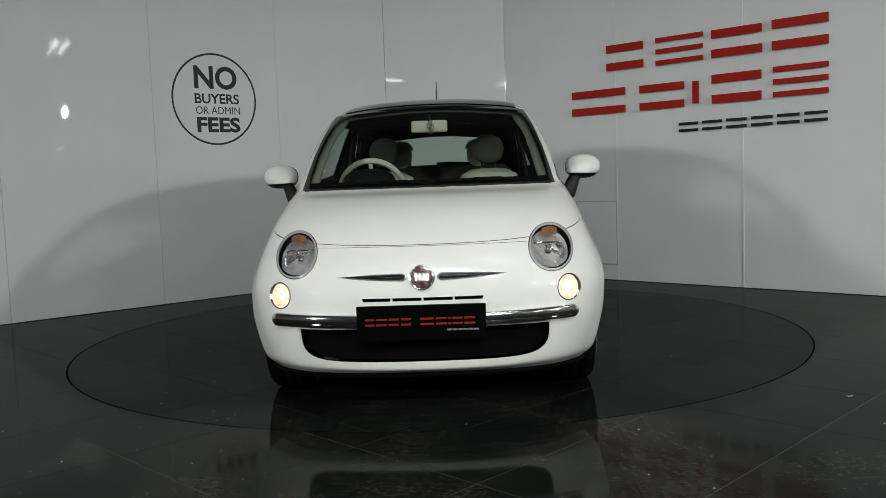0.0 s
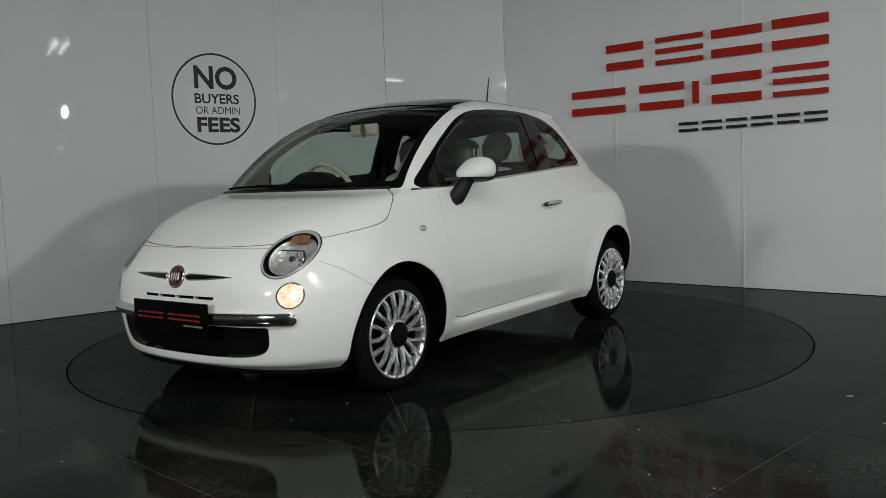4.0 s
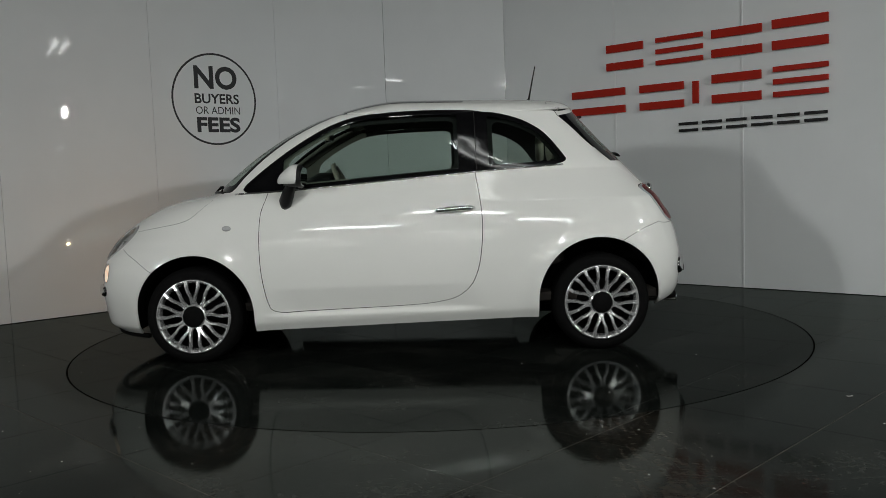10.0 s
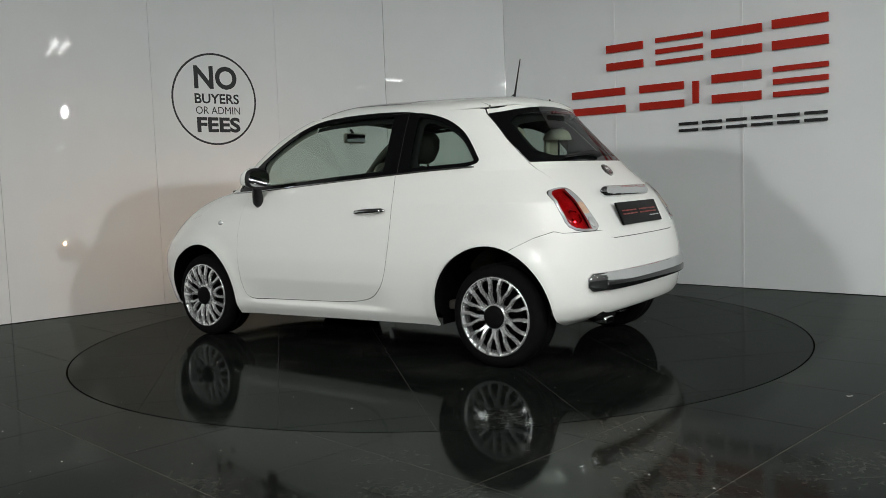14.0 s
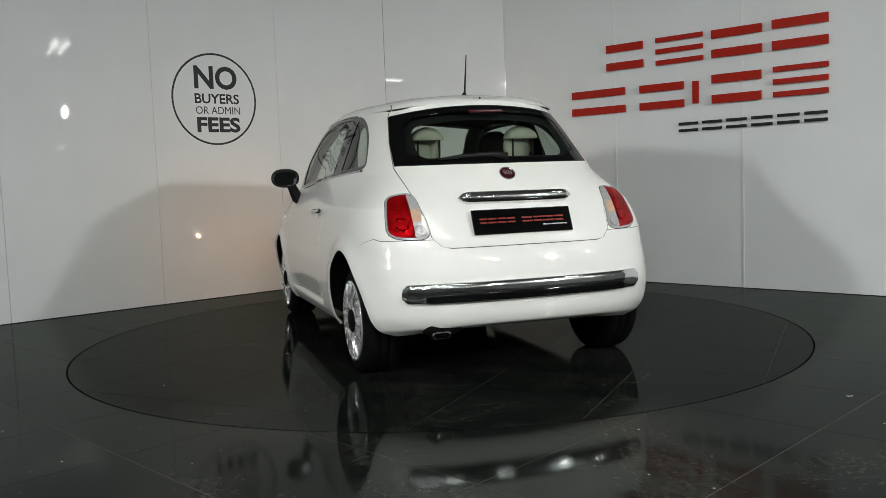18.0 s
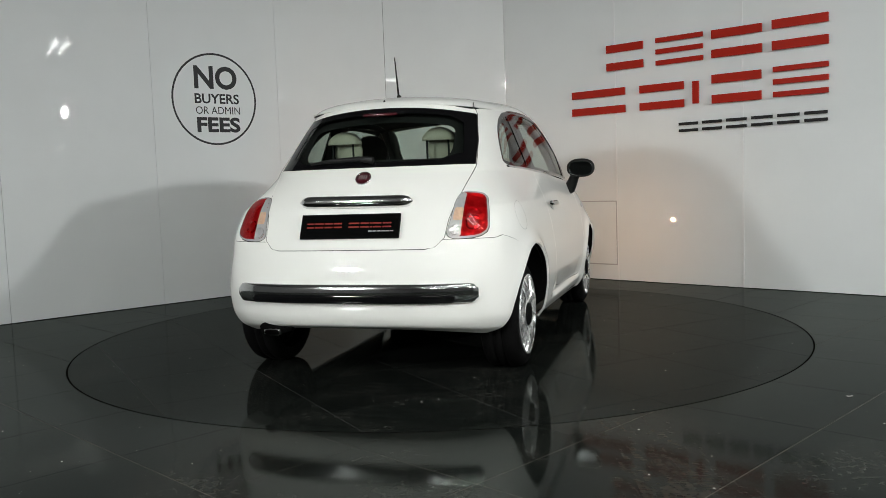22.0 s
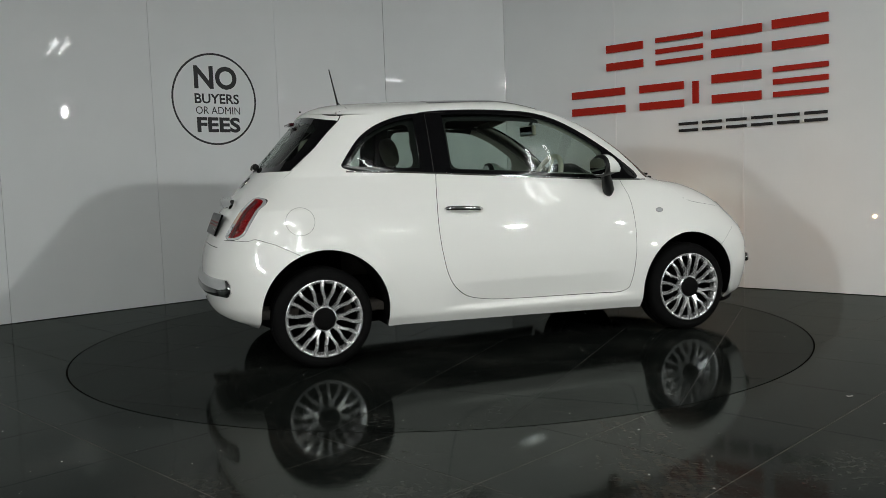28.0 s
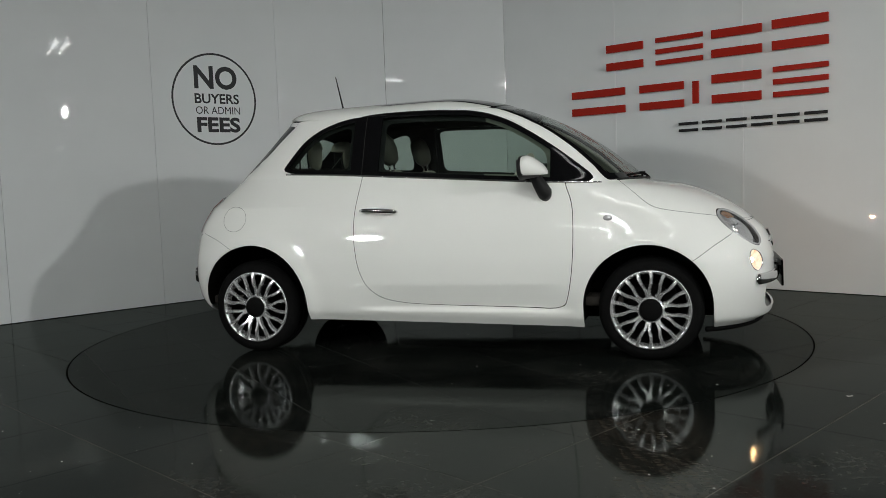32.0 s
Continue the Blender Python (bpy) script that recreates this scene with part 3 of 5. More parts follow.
loop(0.190, 1.455, (8, 2.4), 0.500, 1.434, 1.440, 1.413, -1.060, 1.427, (8, 2.8))
loop(0.080, 1.473, (6, 2.8), 0.400, 1.458, 1.463, 1.440, -1.020, 1.442, (6, 3.2))
loop(0.010, 1.482, (4, 3.4), 0.220, 1.473, 1.479, 1.459, -0.960, 1.457, (4, 3.8))
loop(-0.020, 1.485, (4, 3.4), 0.0, 1.477, 1.484, 1.467, -0.920, 1.463, (4, 3.8))

def spline(rows, sub):
    """Smooth rows between the loops, without overshoot."""
    P = np.array(rows, float)
    d = np.diff(P, axis=0)
    m = np.zeros_like(P)
    same = d[:-1] * d[1:] > 0
    m[1:-1] = np.where(same, 2 * d[:-1] * d[1:] / np.where(same, d[:-1] + d[1:], 1), 0)
    m[0], m[-1] = d[0], d[-1]
    out = []
    for i in range(len(P) - 1):
        for k in range(sub):
            t = k / sub
            out.append((2 * t**3 - 3 * t**2 + 1) * P[i] + (t**3 - 2 * t**2 + t) * m[i] + (3 * t**2 - 2 * t**3) * P[i + 1] + (t**3 - t**2) * m[i + 1])
    out.append(P[-1])
    return np.array(out)


def half_shell(sub=9, nf=150, nr=150):
    """Vertices of the car's left half as a grid, loops by columns."""
    grid = []
    for xf, zf, fp, fq, w, z1, z0, z2, xr, zr, rp, rq in spline(LOOPS, sub):
        w = max(w, 1e-4)
        cols = []
        for xe, ze, ep, eq, n, flip in ((xf, zf, fp, fq, nf, False), (xr, zr, rp, rq, nr, True)):
            x0 = -0.35 if xf < 0.4 else -0.1
            a = xe - x0
            u = np.linspace(0, 1, 700)
            ph = np.pi / 2 * (1 - (1 - u) ** 7)
            x = a * np.clip(np.sin(np.pi / 2 * (1 - u) ** 7), 0, 1) ** (2 / ep)
            y = w * np.clip(np.sin(ph), 0, 1) ** (2 / eq)
            L = np.concatenate([[0], np.cumsum(np.hypot(np.diff(x), np.diff(y)))])
            u = np.linspace(0, L[-1], n + 1)
            x, y = np.interp(u, L, x) + x0, np.interp(u, L, y)
            zs = np.interp(x, [-1.15, 0, 1.15], [z2, z0, z1])
            z = ze + (zs - ze) * (y / w) ** (2.2 if not flip else 3.0)
            q = np.stack([x, y, z], 1)
            cols.append(q[::-1] if flip else q)
        grid.append(np.vstack([cols[0], cols[1][1:]]))
    G = np.array(grid)
    x, y, z = G[..., 0], G[..., 1], G[..., 2]
    # the cabin narrows towards the rear
    G[..., 1] *= 1 - 0.088 * np.clip((z - 0.86) / 0.17, 0, 1) * np.clip((-x - 0.1) / 0.9, 0, 1.5) ** 1.6
    side = np.clip((y - 0.6) / 0.12, 0, 1) * np.clip((0.85 - z) / 0.15, 0, 1)
    for (cx, cz, rad), bulge in ((FA, 0.014), (RA, 0.020)):
        d = np.hypot(x - cx, np.maximum(z - cz, 0))
        G[..., 1] += side * bulge * np.exp(-((d - rad) / 0.06) ** 2)
    # the doors' lower edge tucks in between the arches
    mid = np.clip((0.66 - np.abs(x - 0.13)) / 0.26, 0, 1)
    mid = mid * mid * (3 - 2 * mid)
    G[..., 1] -= side * mid * 0.024 * np.clip((0.412 - z) / 0.122, 0, 1) * np.clip((z - 0.258) / 0.02, 0, 1)
    return G


FA, RA = (1.136, 0.285, 0.334), (-1.138, 0.300, 0.344)
G = half_shell()
rows_, cols_ = G.shape[:2]
V = G.reshape(-1, 3)
du, dv = np.gradient(G, axis=1), np.gradient(G, axis=0)
N = -np.cross(du, dv).reshape(-1, 3)
N[:, 1] = np.where(np.abs(V[:, 1]) < 1e-3, 0, N[:, 1])
N /= np.linalg.norm(N, axis=1)[:, None] + 1e-12
if (N[cols_ * 40 + 150] @ np.array([0, 1, 0])) < 0:
    N = -N
N[-2 * cols_:] = (0, 0, 1)
q = np.arange(rows_ * cols_).reshape(rows_, cols_)
T = np.concatenate([np.stack([q[:-1, :-1], q[1:, 1:], q[1:, :-1]], -1).reshape(-1, 3), np.stack([q[:-1, :-1], q[:-1, 1:], q[1:, 1:]], -1).reshape(-1, 3)])

SIDE = rounded([(0.905, 0.948), (0.72, 1.098), (0.553, 1.215), (0.386, 1.312), (0.25, 1.362), (0.10, 1.386), (-0.18, 1.396), (-0.42, 1.391), (-0.62, 1.366), (-0.76, 1.320), (-0.87, 1.250), (-0.95, 1.150), (-1.012, 1.058), (-0.65, 1.043), (-0.30, 1.020), (0.0, 1.001), (0.308, 0.980), (0.565, 0.963)], 2)
DOOR = rounded([(0.665, 1.20), (0.705, 0.95), (0.752, 0.84), (0.758, 0.66), (0.750, 0.50), (0.728, 0.36), (0.700, 0.275), (0.46, 0.283), (0.0, 0.291), (-0.20, 0.300), (-0.34, 0.328), (-0.425, 0.40), (-0.466, 0.50), (-0.488, 0.64), (-0.493, 0.76), (-0.484, 0.88), (-0.464, 1.02), (-0.440, 1.20)], 2)
TAIL_LAMP = rounded([(0.684, 0.712), (0.669, 0.84), (0.645, 0.915), (0.545, 0.932), (0.510, 0.915), (0.497, 0.80), (0.478, 0.702)], 2)
HOOD = rounded([(0.90, 1.02), (0.985, 0.956), (1.04, 0.915), (1.115, 0.849), (1.158, 0.815), (1.22, 0.796), (1.36, 0.774), (1.50, 0.752), (1.95, 0.679), (1.95, 1.05)], 2)


def g_screen(v):
    x, y, z = v.T
    edge = np.interp(z, [0.95, 1.15, 1.30, 1.38, 1.43], [0.654, 0.610, 0.568, 0.538, 0.508])
    top = 1.432 - 0.10 * (y / 0.56) ** 2 * 0.45
    return np.maximum.reduce([0.958 - z, y - edge, z - top, 0.1 - x])


def g_roof_glass(v):
    x, y, z = v.T
    return np.maximum.reduce([y - np.interp(x, [-0.42, -0.1, 0.2, 0.4], [0.468, 0.480, 0.494, 0.503]), -0.415 - x, 1.30 - z, x - 0.9])


def g_rear_glass(v):
    x, y, z = v.T
    edge = np.interp(z, [1.05, 1.2, 1.34, 1.42], [0.5545, 0.5305, 0.4935, 0.460])
    return np.maximum.reduce([1.066 - z, y - edge, z - (1.392 - 0.2 * y * y), x + 0.9])


def g_arch(v):
    x, y, z = v.T
    a = [np.hypot(x - c[0], np.maximum(z - c[1], 0)) - c[2] for c in (FA, RA)]
    return np.maximum(np.minimum(*a), 0.45 - y)


def oval(c, ry, rz):
    return lambda v: np.maximum((np.hypot((v[:, 1] - c[1]) / ry, (v[:, 2] - c[2]) / rz) - 1) * min(ry, rz), 1.2 - v[:, 0])


def g_tail_lamp(v):
    return np.maximum(outline(v[:, 1], v[:, 2], TAIL_LAMP), v[:, 0] + 1.2)


def g_side(v):
    return np.maximum(outline(v[:, 0], v[:, 2], SIDE), 0.40 - v[:, 1])


def g_grille(v):
    x, y, z = v.T
    e = ((y / 0.535) ** 8 + (np.maximum(0.385 - z, 0) / 0.152) ** 4) ** (1 / 4)
    return np.maximum.reduce([(e - 1) * 0.10, z - 0.378, 1.4 - x])


def g_slot(v):
    x, y, z = v.T
    return np.maximum.reduce([np.abs(y) - 0.262, np.abs(z - 0.499) - 0.0075, 1.4 - x])


def g_tailgate(v):
    x, y, z = v.T
    edge = np.interp(z, [0.655, 0.67, 0.715, 0.80, 0.94, 1.06, 1.2, 1.34, 1.42, 1.46], [0.38, 0.435, 0.478, 0.488, 0.528, 0.556, 0.532, 0.495, 0.455, 0.44])
    return np.maximum.reduce([0.661 - z, y - edge, x + 0.905])


def g_hood(v):
    return np.maximum.reduce([outline(v[:, 0], v[:, 2], HOOD), v[:, 2] - 0.965])


def g_front_bumper(v):
    x, y, z = v.T
    line = np.interp(x, [1.30, 1.396, 1.466, 1.56, 1.60, 1.70], [0.49, 0.552, 0.603, 0.66, 0.715, 0.715])
    return np.maximum(z - line, 1.2 - x)


def g_rear_bumper(v):
    x, y, z = v.T
    line = np.interp(-x, [1.2, 1.296, 1.393, 1.489, 1.52], [0.580, 0.635, 0.683, 0.715, 0.705])
    return np.maximum(z - line, x + 1.2)


def soft_max(a, b, r=0.05):
    """The larger of two values, rounded where they meet."""
    h = np.clip(0.5 + 0.5 * (a - b) / r, 0, 1)
    return b + (a - b) * h + r * h * (1 - h)


HEAD, FOG = [1.60, 0.558, 0.688], [1.67, 0.624, 0.517]
pieces = {}   # name: triangles of the left half


def take(name, g_of, seam=0.0):
    """Cuts a region out of what is left of the shell; a seam of that width stays round it."""
    global V, N, T
    V, N, T, g = cut(V, N, T, g_of(V) + seam / 2)
    m = g[T].sum(1) < 0
    pieces[name] = T[m]
    T = T[~m]
    if seam:
        V, N, T, g = cut(V, N, T, g_of(V) - seam / 2)
        m = g[T].sum(1) < 0
        pieces.setdefault("seams", []).append(T[m])
        T = T[~m]


take("arch", g_arch)
take("screen_clear", lambda v: g_screen(v) + 0.026 + np.clip(1.01 - v[:, 2], 0, 0.03))
take("screen_edge", g_screen)
take("door_glass_core", lambda v: soft_max(soft_max(g_side(v) + 0.040, v[:, 0] - 0.605), -0.352 - v[:, 0]))
take("door_glass_ring", lambda v: np.maximum.reduce([g_side(v) + 0.024, v[:, 0] - 0.625, -0.372 - v[:, 0]]))
take("front_quarter_glass", lambda v: np.maximum.reduce([g_side(v) + 0.018, 0.665 - v[:, 0]]))
take("quarter_glass_core", lambda v: soft_max(g_side(v) + 0.036, v[:, 0] + 0.575))
take("quarter_glass_ring", lambda v: np.maximum.reduce([g_side(v) + 0.024, v[:, 0] + 0.545]))
take("window_frame", lambda v: np.maximum(g_side(v), -0.472 - v[:, 0]), 0.003)
take("quarter_frame", g_side)
behind = V[pieces["quarter_frame"]].mean(1)[:, 0] < -0.46
pieces["seams"].append(pieces["quarter_frame"][~behind])
pieces["quarter_frame"] = pieces["quarter_frame"][behind]
take("roof_glass", g_roof_glass, 0.002)
take("rear_core", lambda v: soft_max(g_rear_glass(v) + 0.060, v[:, 1] - 0.425, 0.06))
take("rear_ring", lambda v: g_rear_glass(v) + 0.03 + np.clip((v[:, 1] - 0.38) * 0.4, 0, 0.03))
take("rear_edge", g_rear_glass)
for lamp in (HEAD, FOG):
    near = V[(V[:, 0] > 1.3)]
    lamp[0] = float(near[np.hypot(near[:, 1] - lamp[1], near[:, 2] - lamp[2]).argmin(), 0])
take("head_amber", lambda v: np.maximum.reduce([oval(HEAD, 0.083, 0.081)(v), np.abs(v[:, 1] - HEAD[1]) - 0.036, HEAD[2] + 0.047 - v[:, 2]]))
take("head", oval(HEAD, 0.090, 0.0875))
take("head_gap", oval(HEAD, 0.0930, 0.0905))
take("head_rim", oval(HEAD, 0.1015, 0.0990), 0.0046)
take("fog", oval(FOG, 0.050, 0.053))
take("fog_rim", oval(FOG, 0.0535, 0.0565), 0.002)
take("tail_reverse", lambda v: np.maximum(g_tail_lamp(v) + 0.010, np.hypot(v[:, 1] - 0.525, v[:, 2] - 0.748) - 0.026))
take("tail_amber", lambda v: np.maximum.reduce([g_tail_lamp(v) + 0.010, v[:, 1] - 0.553, 0.790 - v[:, 2], v[:, 2] - 0.850]))
take("tail_clear", lambda v: np.maximum(g_tail_lamp(v) + 0.010, v[:, 1] - 0.553))
take("tail_ring", lambda v: np.maximum(g_tail_lamp(v) + 0.010, np.abs(np.hypot(v[:, 1] - 0.604, v[:, 2] - 0.785) - 0.030) - 0.004))
take("tail_red", lambda v: g_tail_lamp(v) + 0.010)
take("tail_rim", g_tail_lamp, 0.004)
take("grille", g_grille)
take("slot", g_slot)
take("door", lambda v: np.maximum(outline(v[:, 0], v[:, 2], DOOR), 0.4 - v[:, 1]), 0.0044)
take("tailgate", g_tailgate, 0.0042)
take("bonnet", g_hood, 0.0036)
take("front_bumper", g_front_bumper, 0.0034)
take("rear_bumper", g_rear_bumper, 0.0030)
pieces["shell"] = T
seams = np.vstack(pieces.pop("seams"))


def shell_part(tri, side=1, lift=0.0, turn_in=0.012):
    """Mesh data of a piece (side 1 left, -1 right, 0 both halves) with its edges folded in."""
    used, t = np.unique(tri, return_inverse=True)
    t = t.reshape(-1, 3)
    v, n = V[used] + N[used] * lift, N[used].copy()
    n /= np.linalg.norm(n, axis=1)[:, None] + 1e-12
    if turn_in:
        es = np.concatenate([t[:, [0, 1]], t[:, [1, 2]], t[:, [2, 0]]])
        key = {tuple(e) for e in es.tolist()}
        rim = np.array([e for e in key if (e[1], e[0]) not in key and not (v[e[0], 1] < 2e-4 and v[e[1], 1] < 2e-4)])
        if len(rim):
            ids, r = np.unique(rim, return_inverse=True)
            r = r.reshape(-1, 2)
            k = len(v)
            v = np.vstack([v, v[ids], v[ids] - n[ids] * turn_in])
            n = np.vstack([n, n[ids], n[ids]])
            a, b = r[:, 0] + k, r[:, 1] + k
            m = len(ids)
            t = np.vstack([t, np.stack([a, a + m, b], 1), np.stack([b, a + m, b + m], 1)])
    out = []
    for s in ((1, -1) if side == 0 else (side,)):
        f = np.array([1, s, 1])
        out.append((v * f, t if s > 0 else t[:, ::-1], n * f))
    if len(out) == 1:
        return out[0]
    return np.vstack([out[0][0], out[1][0]]), np.vstack([out[0][1], out[1][1] + len(v)]), np.vstack([out[0][2], out[1][2]])


part("body_shell", shell_part(pieces["shell"], 0), M["paint"], car, "glossy white painted body")
part("bonnet", shell_part(pieces["bonnet"], 0), M["paint"], car, "white bonnet")
part("front_bumper", shell_part(pieces["front_bumper"], 0), M["paint"], car, "white front bumper")
part("rear_bumper", shell_part(pieces["rear_bumper"], 0), M["paint"], car, "white rear bumper")
tailgate = part("tailgate", shell_part(pieces["tailgate"], 0), M["paint"], car, "white tailgate")
doors = [part("door", shell_part(pieces["door"], s), M["paint"], car, "white door") for s in (1, -1)]
part("panel_gap", shell_part(seams, 0, -0.003, 0), M["seam"], car, "dark gap between the body panels")
both = lambda name: np.vstack([pieces[name + "_core"], pieces[name + "_ring"]])
# glass and black edges
part("windscreen", shell_part(pieces["screen_clear"], 0, -0.004, 0), M["screen"], car, "tinted windscreen")
part("windscreen_border", shell_part(pieces["screen_edge"], 0, -0.003, 0.008), M["black_gloss"], car, "black windscreen border")
part("glass_roof", shell_part(pieces["roof_glass"], 0, 0.001, 0.01), M["black_gloss"], car, "black glass roof panel")
part("rear_window", shell_part(both("rear"), 0, -0.003, 0), M["glass_dark"], tailgate, "dark tinted rear window")
part("rear_window_border", shell_part(pieces["rear_edge"], 0, -0.002, 0.008), M["black_gloss"], tailgate, "black rear window border")
for k, s in enumerate((1, -1)):
    part("window_pane", shell_part(both("door_glass"), s, -0.007, 0), M["glass"], doors[k], "tinted door window")
    part("window_frame", shell_part(pieces["window_frame"], s, -0.003, 0.01), M["black_gloss"], doors[k], "black window frame")
    part("corner_panel", shell_part(pieces["front_quarter_glass"], s, -0.006, 0), M["black_gloss"], doors[k], "black corner panel before the door window")
    part("quarter_window", shell_part(both("quarter_glass"), s, -0.006, 0), M["glass_dark"], car, "tinted rear quarter window")
    part("quarter_window_frame", shell_part(pieces["quarter_frame"], s, -0.003, 0.01), M["black_gloss"], car, "black quarter window frame")


def shell_at(a, b, axes, test):
    """The shell's point and normal nearest to (a, b) in the plane of two axes, on the left half."""
    ok = np.nonzero(test(V))[0]
    w = V[ok][:, list(axes)] - np.array([a, b])
    d = np.hypot(w[:, 0], w[:, 1])
    k = np.argsort(d)[:6]
    wt = 1 / (d[k] + 1e-4)
    return Vector((V[ok[k]] * wt[:, None]).sum(0) / wt.sum()), Vector((N[ok[k]] * wt[:, None]).sum(0)).normalized()


def front_at(y, z):
    p, n = shell_at(abs(y), z, (1, 2), lambda v: v[:, 0] > 1.3)
    s = 1 if y >= 0 else -1
    return Vector((p.x, y, z)), Vector((n.x, n.y * s, n.z))


def rear_at(y, z):
    p, n = shell_at(abs(y), z, (1, 2), lambda v: v[:, 0] < -1.2)
    s = 1 if y >= 0 else -1
    return Vector((p.x, y, z)), Vector((n.x, n.y * s, n.z))


def side_at(x, z, s=1):
    p, n = shell_at(x, z, (0, 2), lambda v: v[:, 1] > 0.4)
    return Vector((x, p.y * s, z)), Vector((n.x, n.y * s, n.z))


def facing(p, n, turn=0.0):
    """A pose at p whose z looks along n, with its y upward."""
    z = n.normalized()
    x = Vector((0, 0, 1)).cross(z).normalized()
    y = z.cross(x)
    return Matrix(((x.x, y.x, z.x, p.x), (x.y, y.y, z.y, p.y), (x.z, y.z, z.z, p.z), (0, 0, 0, 1)))


# lamps
def bowl(tri, s, c, ry, rz, rim, deep):
    """A hollow behind a lamp's lens: the lens's own outline, sunk towards its middle."""
    used, t = np.unique(tri, return_inverse=True)
    t = t.reshape(-1, 3)
    v = V[used].copy()
    rho = np.clip(np.hypot((v[:, 1] - c[1]) / ry, (v[:, 2] - c[2]) / rz), 0, 1)
    v[:, 0] -= rim + deep * (1 - rho ** 2)
    v[:, 1] *= s
    return v, t if s > 0 else t[:, ::-1]


for s in (1, -1):
    p, n = front_at(HEAD[1] * s, HEAD[2])
    at = facing(p - n * 0.030, n + Vector((1.3, 0, 0)))
    lamp = part("headlight", shell_part(pieces["head_rim"], s, 0.004, 0.012), M["clear_rim"], car, "round headlight with a chrome rim")
    part("gap", shell_part(pieces["head_gap"], s, -0.004, 0.035), M["black_gloss"], lamp, "black inner edge")
    part("lens", shell_part(np.vstack([pieces["head"], pieces["head_amber"]]), s, 0.0, 0), M["clear"], lamp, "clear lens")
    part("reflector", bowl(np.vstack([pieces["head"], pieces["head_amber"]]), s, HEAD, 0.090, 0.0875, 0.030, 0.050), M["silver"], lamp, "bright reflector bowl")
    part("indicator", bowl(pieces["head_amber"], s, HEAD, 0.090, 0.0875, 0.008, 0.006), M["amber"], lamp, "amber indicator")
    part("divider", moved(tube([(-0.066, 0.036, -0.004), (-0.035, 0.036, 0.0), (0.035, 0.036, 0.0), (0.066, 0.036, -0.004)], 0.004, flat=0.6), at), M["chrome"], lamp)
    part("inner_ring", moved(revolve([(0.066, -0.018), (0.0695, -0.004), (0.0725, -0.006), (0.074, -0.018)], 48, "z", 148, 392), at), M["chrome"], lamp, "bright inner ring")
    # faceted bowl of the main beam: flat mirrors at slightly different tilts
    rng = random.Random(11)
    rings = [(0.016, -0.036), (0.032, -0.030), (0.048, -0.020), (0.066, -0.008)]
    grid = [[Vector((r * math.cos(2 * math.pi * (k + 0.5 * (i % 2)) / 16), min(r * math.sin(2 * math.pi * (k + 0.5 * (i % 2)) / 16), 0.033), h + rng.uniform(-0.006, 0.006))) for k in range(16)] for i, (r, h) in enumerate(rings)]
    flat_v = [q for row in grid for q in row]
    flat_f = [(16 * i + k, 16 * i + (k + 1) % 16, 16 * i + 16 + (k + 1) % 16, 16 * i + 16 + k) for i in range(3) for k in range(16) if rng.random() < 0.7]
    part("facets", moved((flat_v, flat_f), at), M["facet"], lamp, "faceted bright mirror", smooth=False)
    part("bulb_shield", moved(revolve([(0.0, -0.006), (0.010, -0.007), (0.017, -0.014), (0.016, -0.045)], 24, "z"), at), M["chrome"], lamp, "chrome bulb shield")
    fog = part("fog_light", shell_part(pieces["fog_rim"], s, 0.001, 0.02), M["chrome"], car, "round lit fog light")
    part("lens", shell_part(pieces["fog"], s, 0.001, 0), M["clear"], fog, "clear lens")
    part("bowl", bowl(pieces["fog"], s, FOG, 0.050, 0.053, 0.004, 0.045), M["fog_on"], fog, "glowing warm reflector bowl")
    p, n = front_at(FOG[1] * s, FOG[2])
    part("bulb", moved(revolve([(0.015, -0.014), (0.013, -0.002), (0.008, 0.005), (0.0, 0.007)], 16, "z"), facing(p - Vector((0.030, 0, 0)), n)), M["bulb_on"], fog, "bright bulb")
    cup = bowl(pieces["fog"], s, FOG, 0.050, 0.053, 0.012, 0.065)
    part("housing", ([(q[0], s * (FOG[1] + (abs(q[1]) - FOG[1]) * 1.12), FOG[2] + (q[2] - FOG[2]) * 1.12) for q in cup[0]], cup[1]), M["mesh"], fog, "black lamp housing")
    tail = part("tail_light", shell_part(pieces["tail_rim"], s, 0.006, 0.02), M["clear_rim"], car, "tail light with a clear rim")
    red = np.vstack([pieces["tail_red"], pieces["tail_ring"]])
    part("stop_lens", shell_part(red, s, 0.008, 0.004), M["red_glass"], tail, "red lens")
    part("stop_reflector", shell_part(red, s, -0.012, 0), M["silver"], tail, "bright bowl behind the red lens")
    part("ring", shell_part(pieces["tail_ring"], s, -0.004, 0.006), M["facet"], tail, "bright ring round the stop lamp")
    part("indicator_lens", shell_part(pieces["tail_amber"], s, 0.008, 0.01), M["amber_pale"], tail, "pale amber lens")
    part("clear_lens", shell_part(pieces["tail_clear"], s, 0.007, 0.01), M["clear_rim"], tail, "clear lens")
    part("reverse_lens", shell_part(pieces["tail_reverse"], s, 0.010, 0.01), M["silver"], tail, "round reversing lens")

# grille, chrome bars and badges at the front
part("lower_grille", shell_part(pieces["grille"], 0, -0.045, 0), M["mesh"], car, "black lower grille")
part("air_slot", shell_part(pieces["slot"], 0, -0.02, 0), M["groove"], car, "narrow black air slot")
for y in (-0.13, 0.0, 0.13):
    bm = bmesh.new()
    box(bm, (0.02, 0.008, 0.016), front_at(y, 0.499)[0] - Vector((0.012, 0, 0)), 0)
    part("slot_web", bm, M["paint"], car, smooth=False)


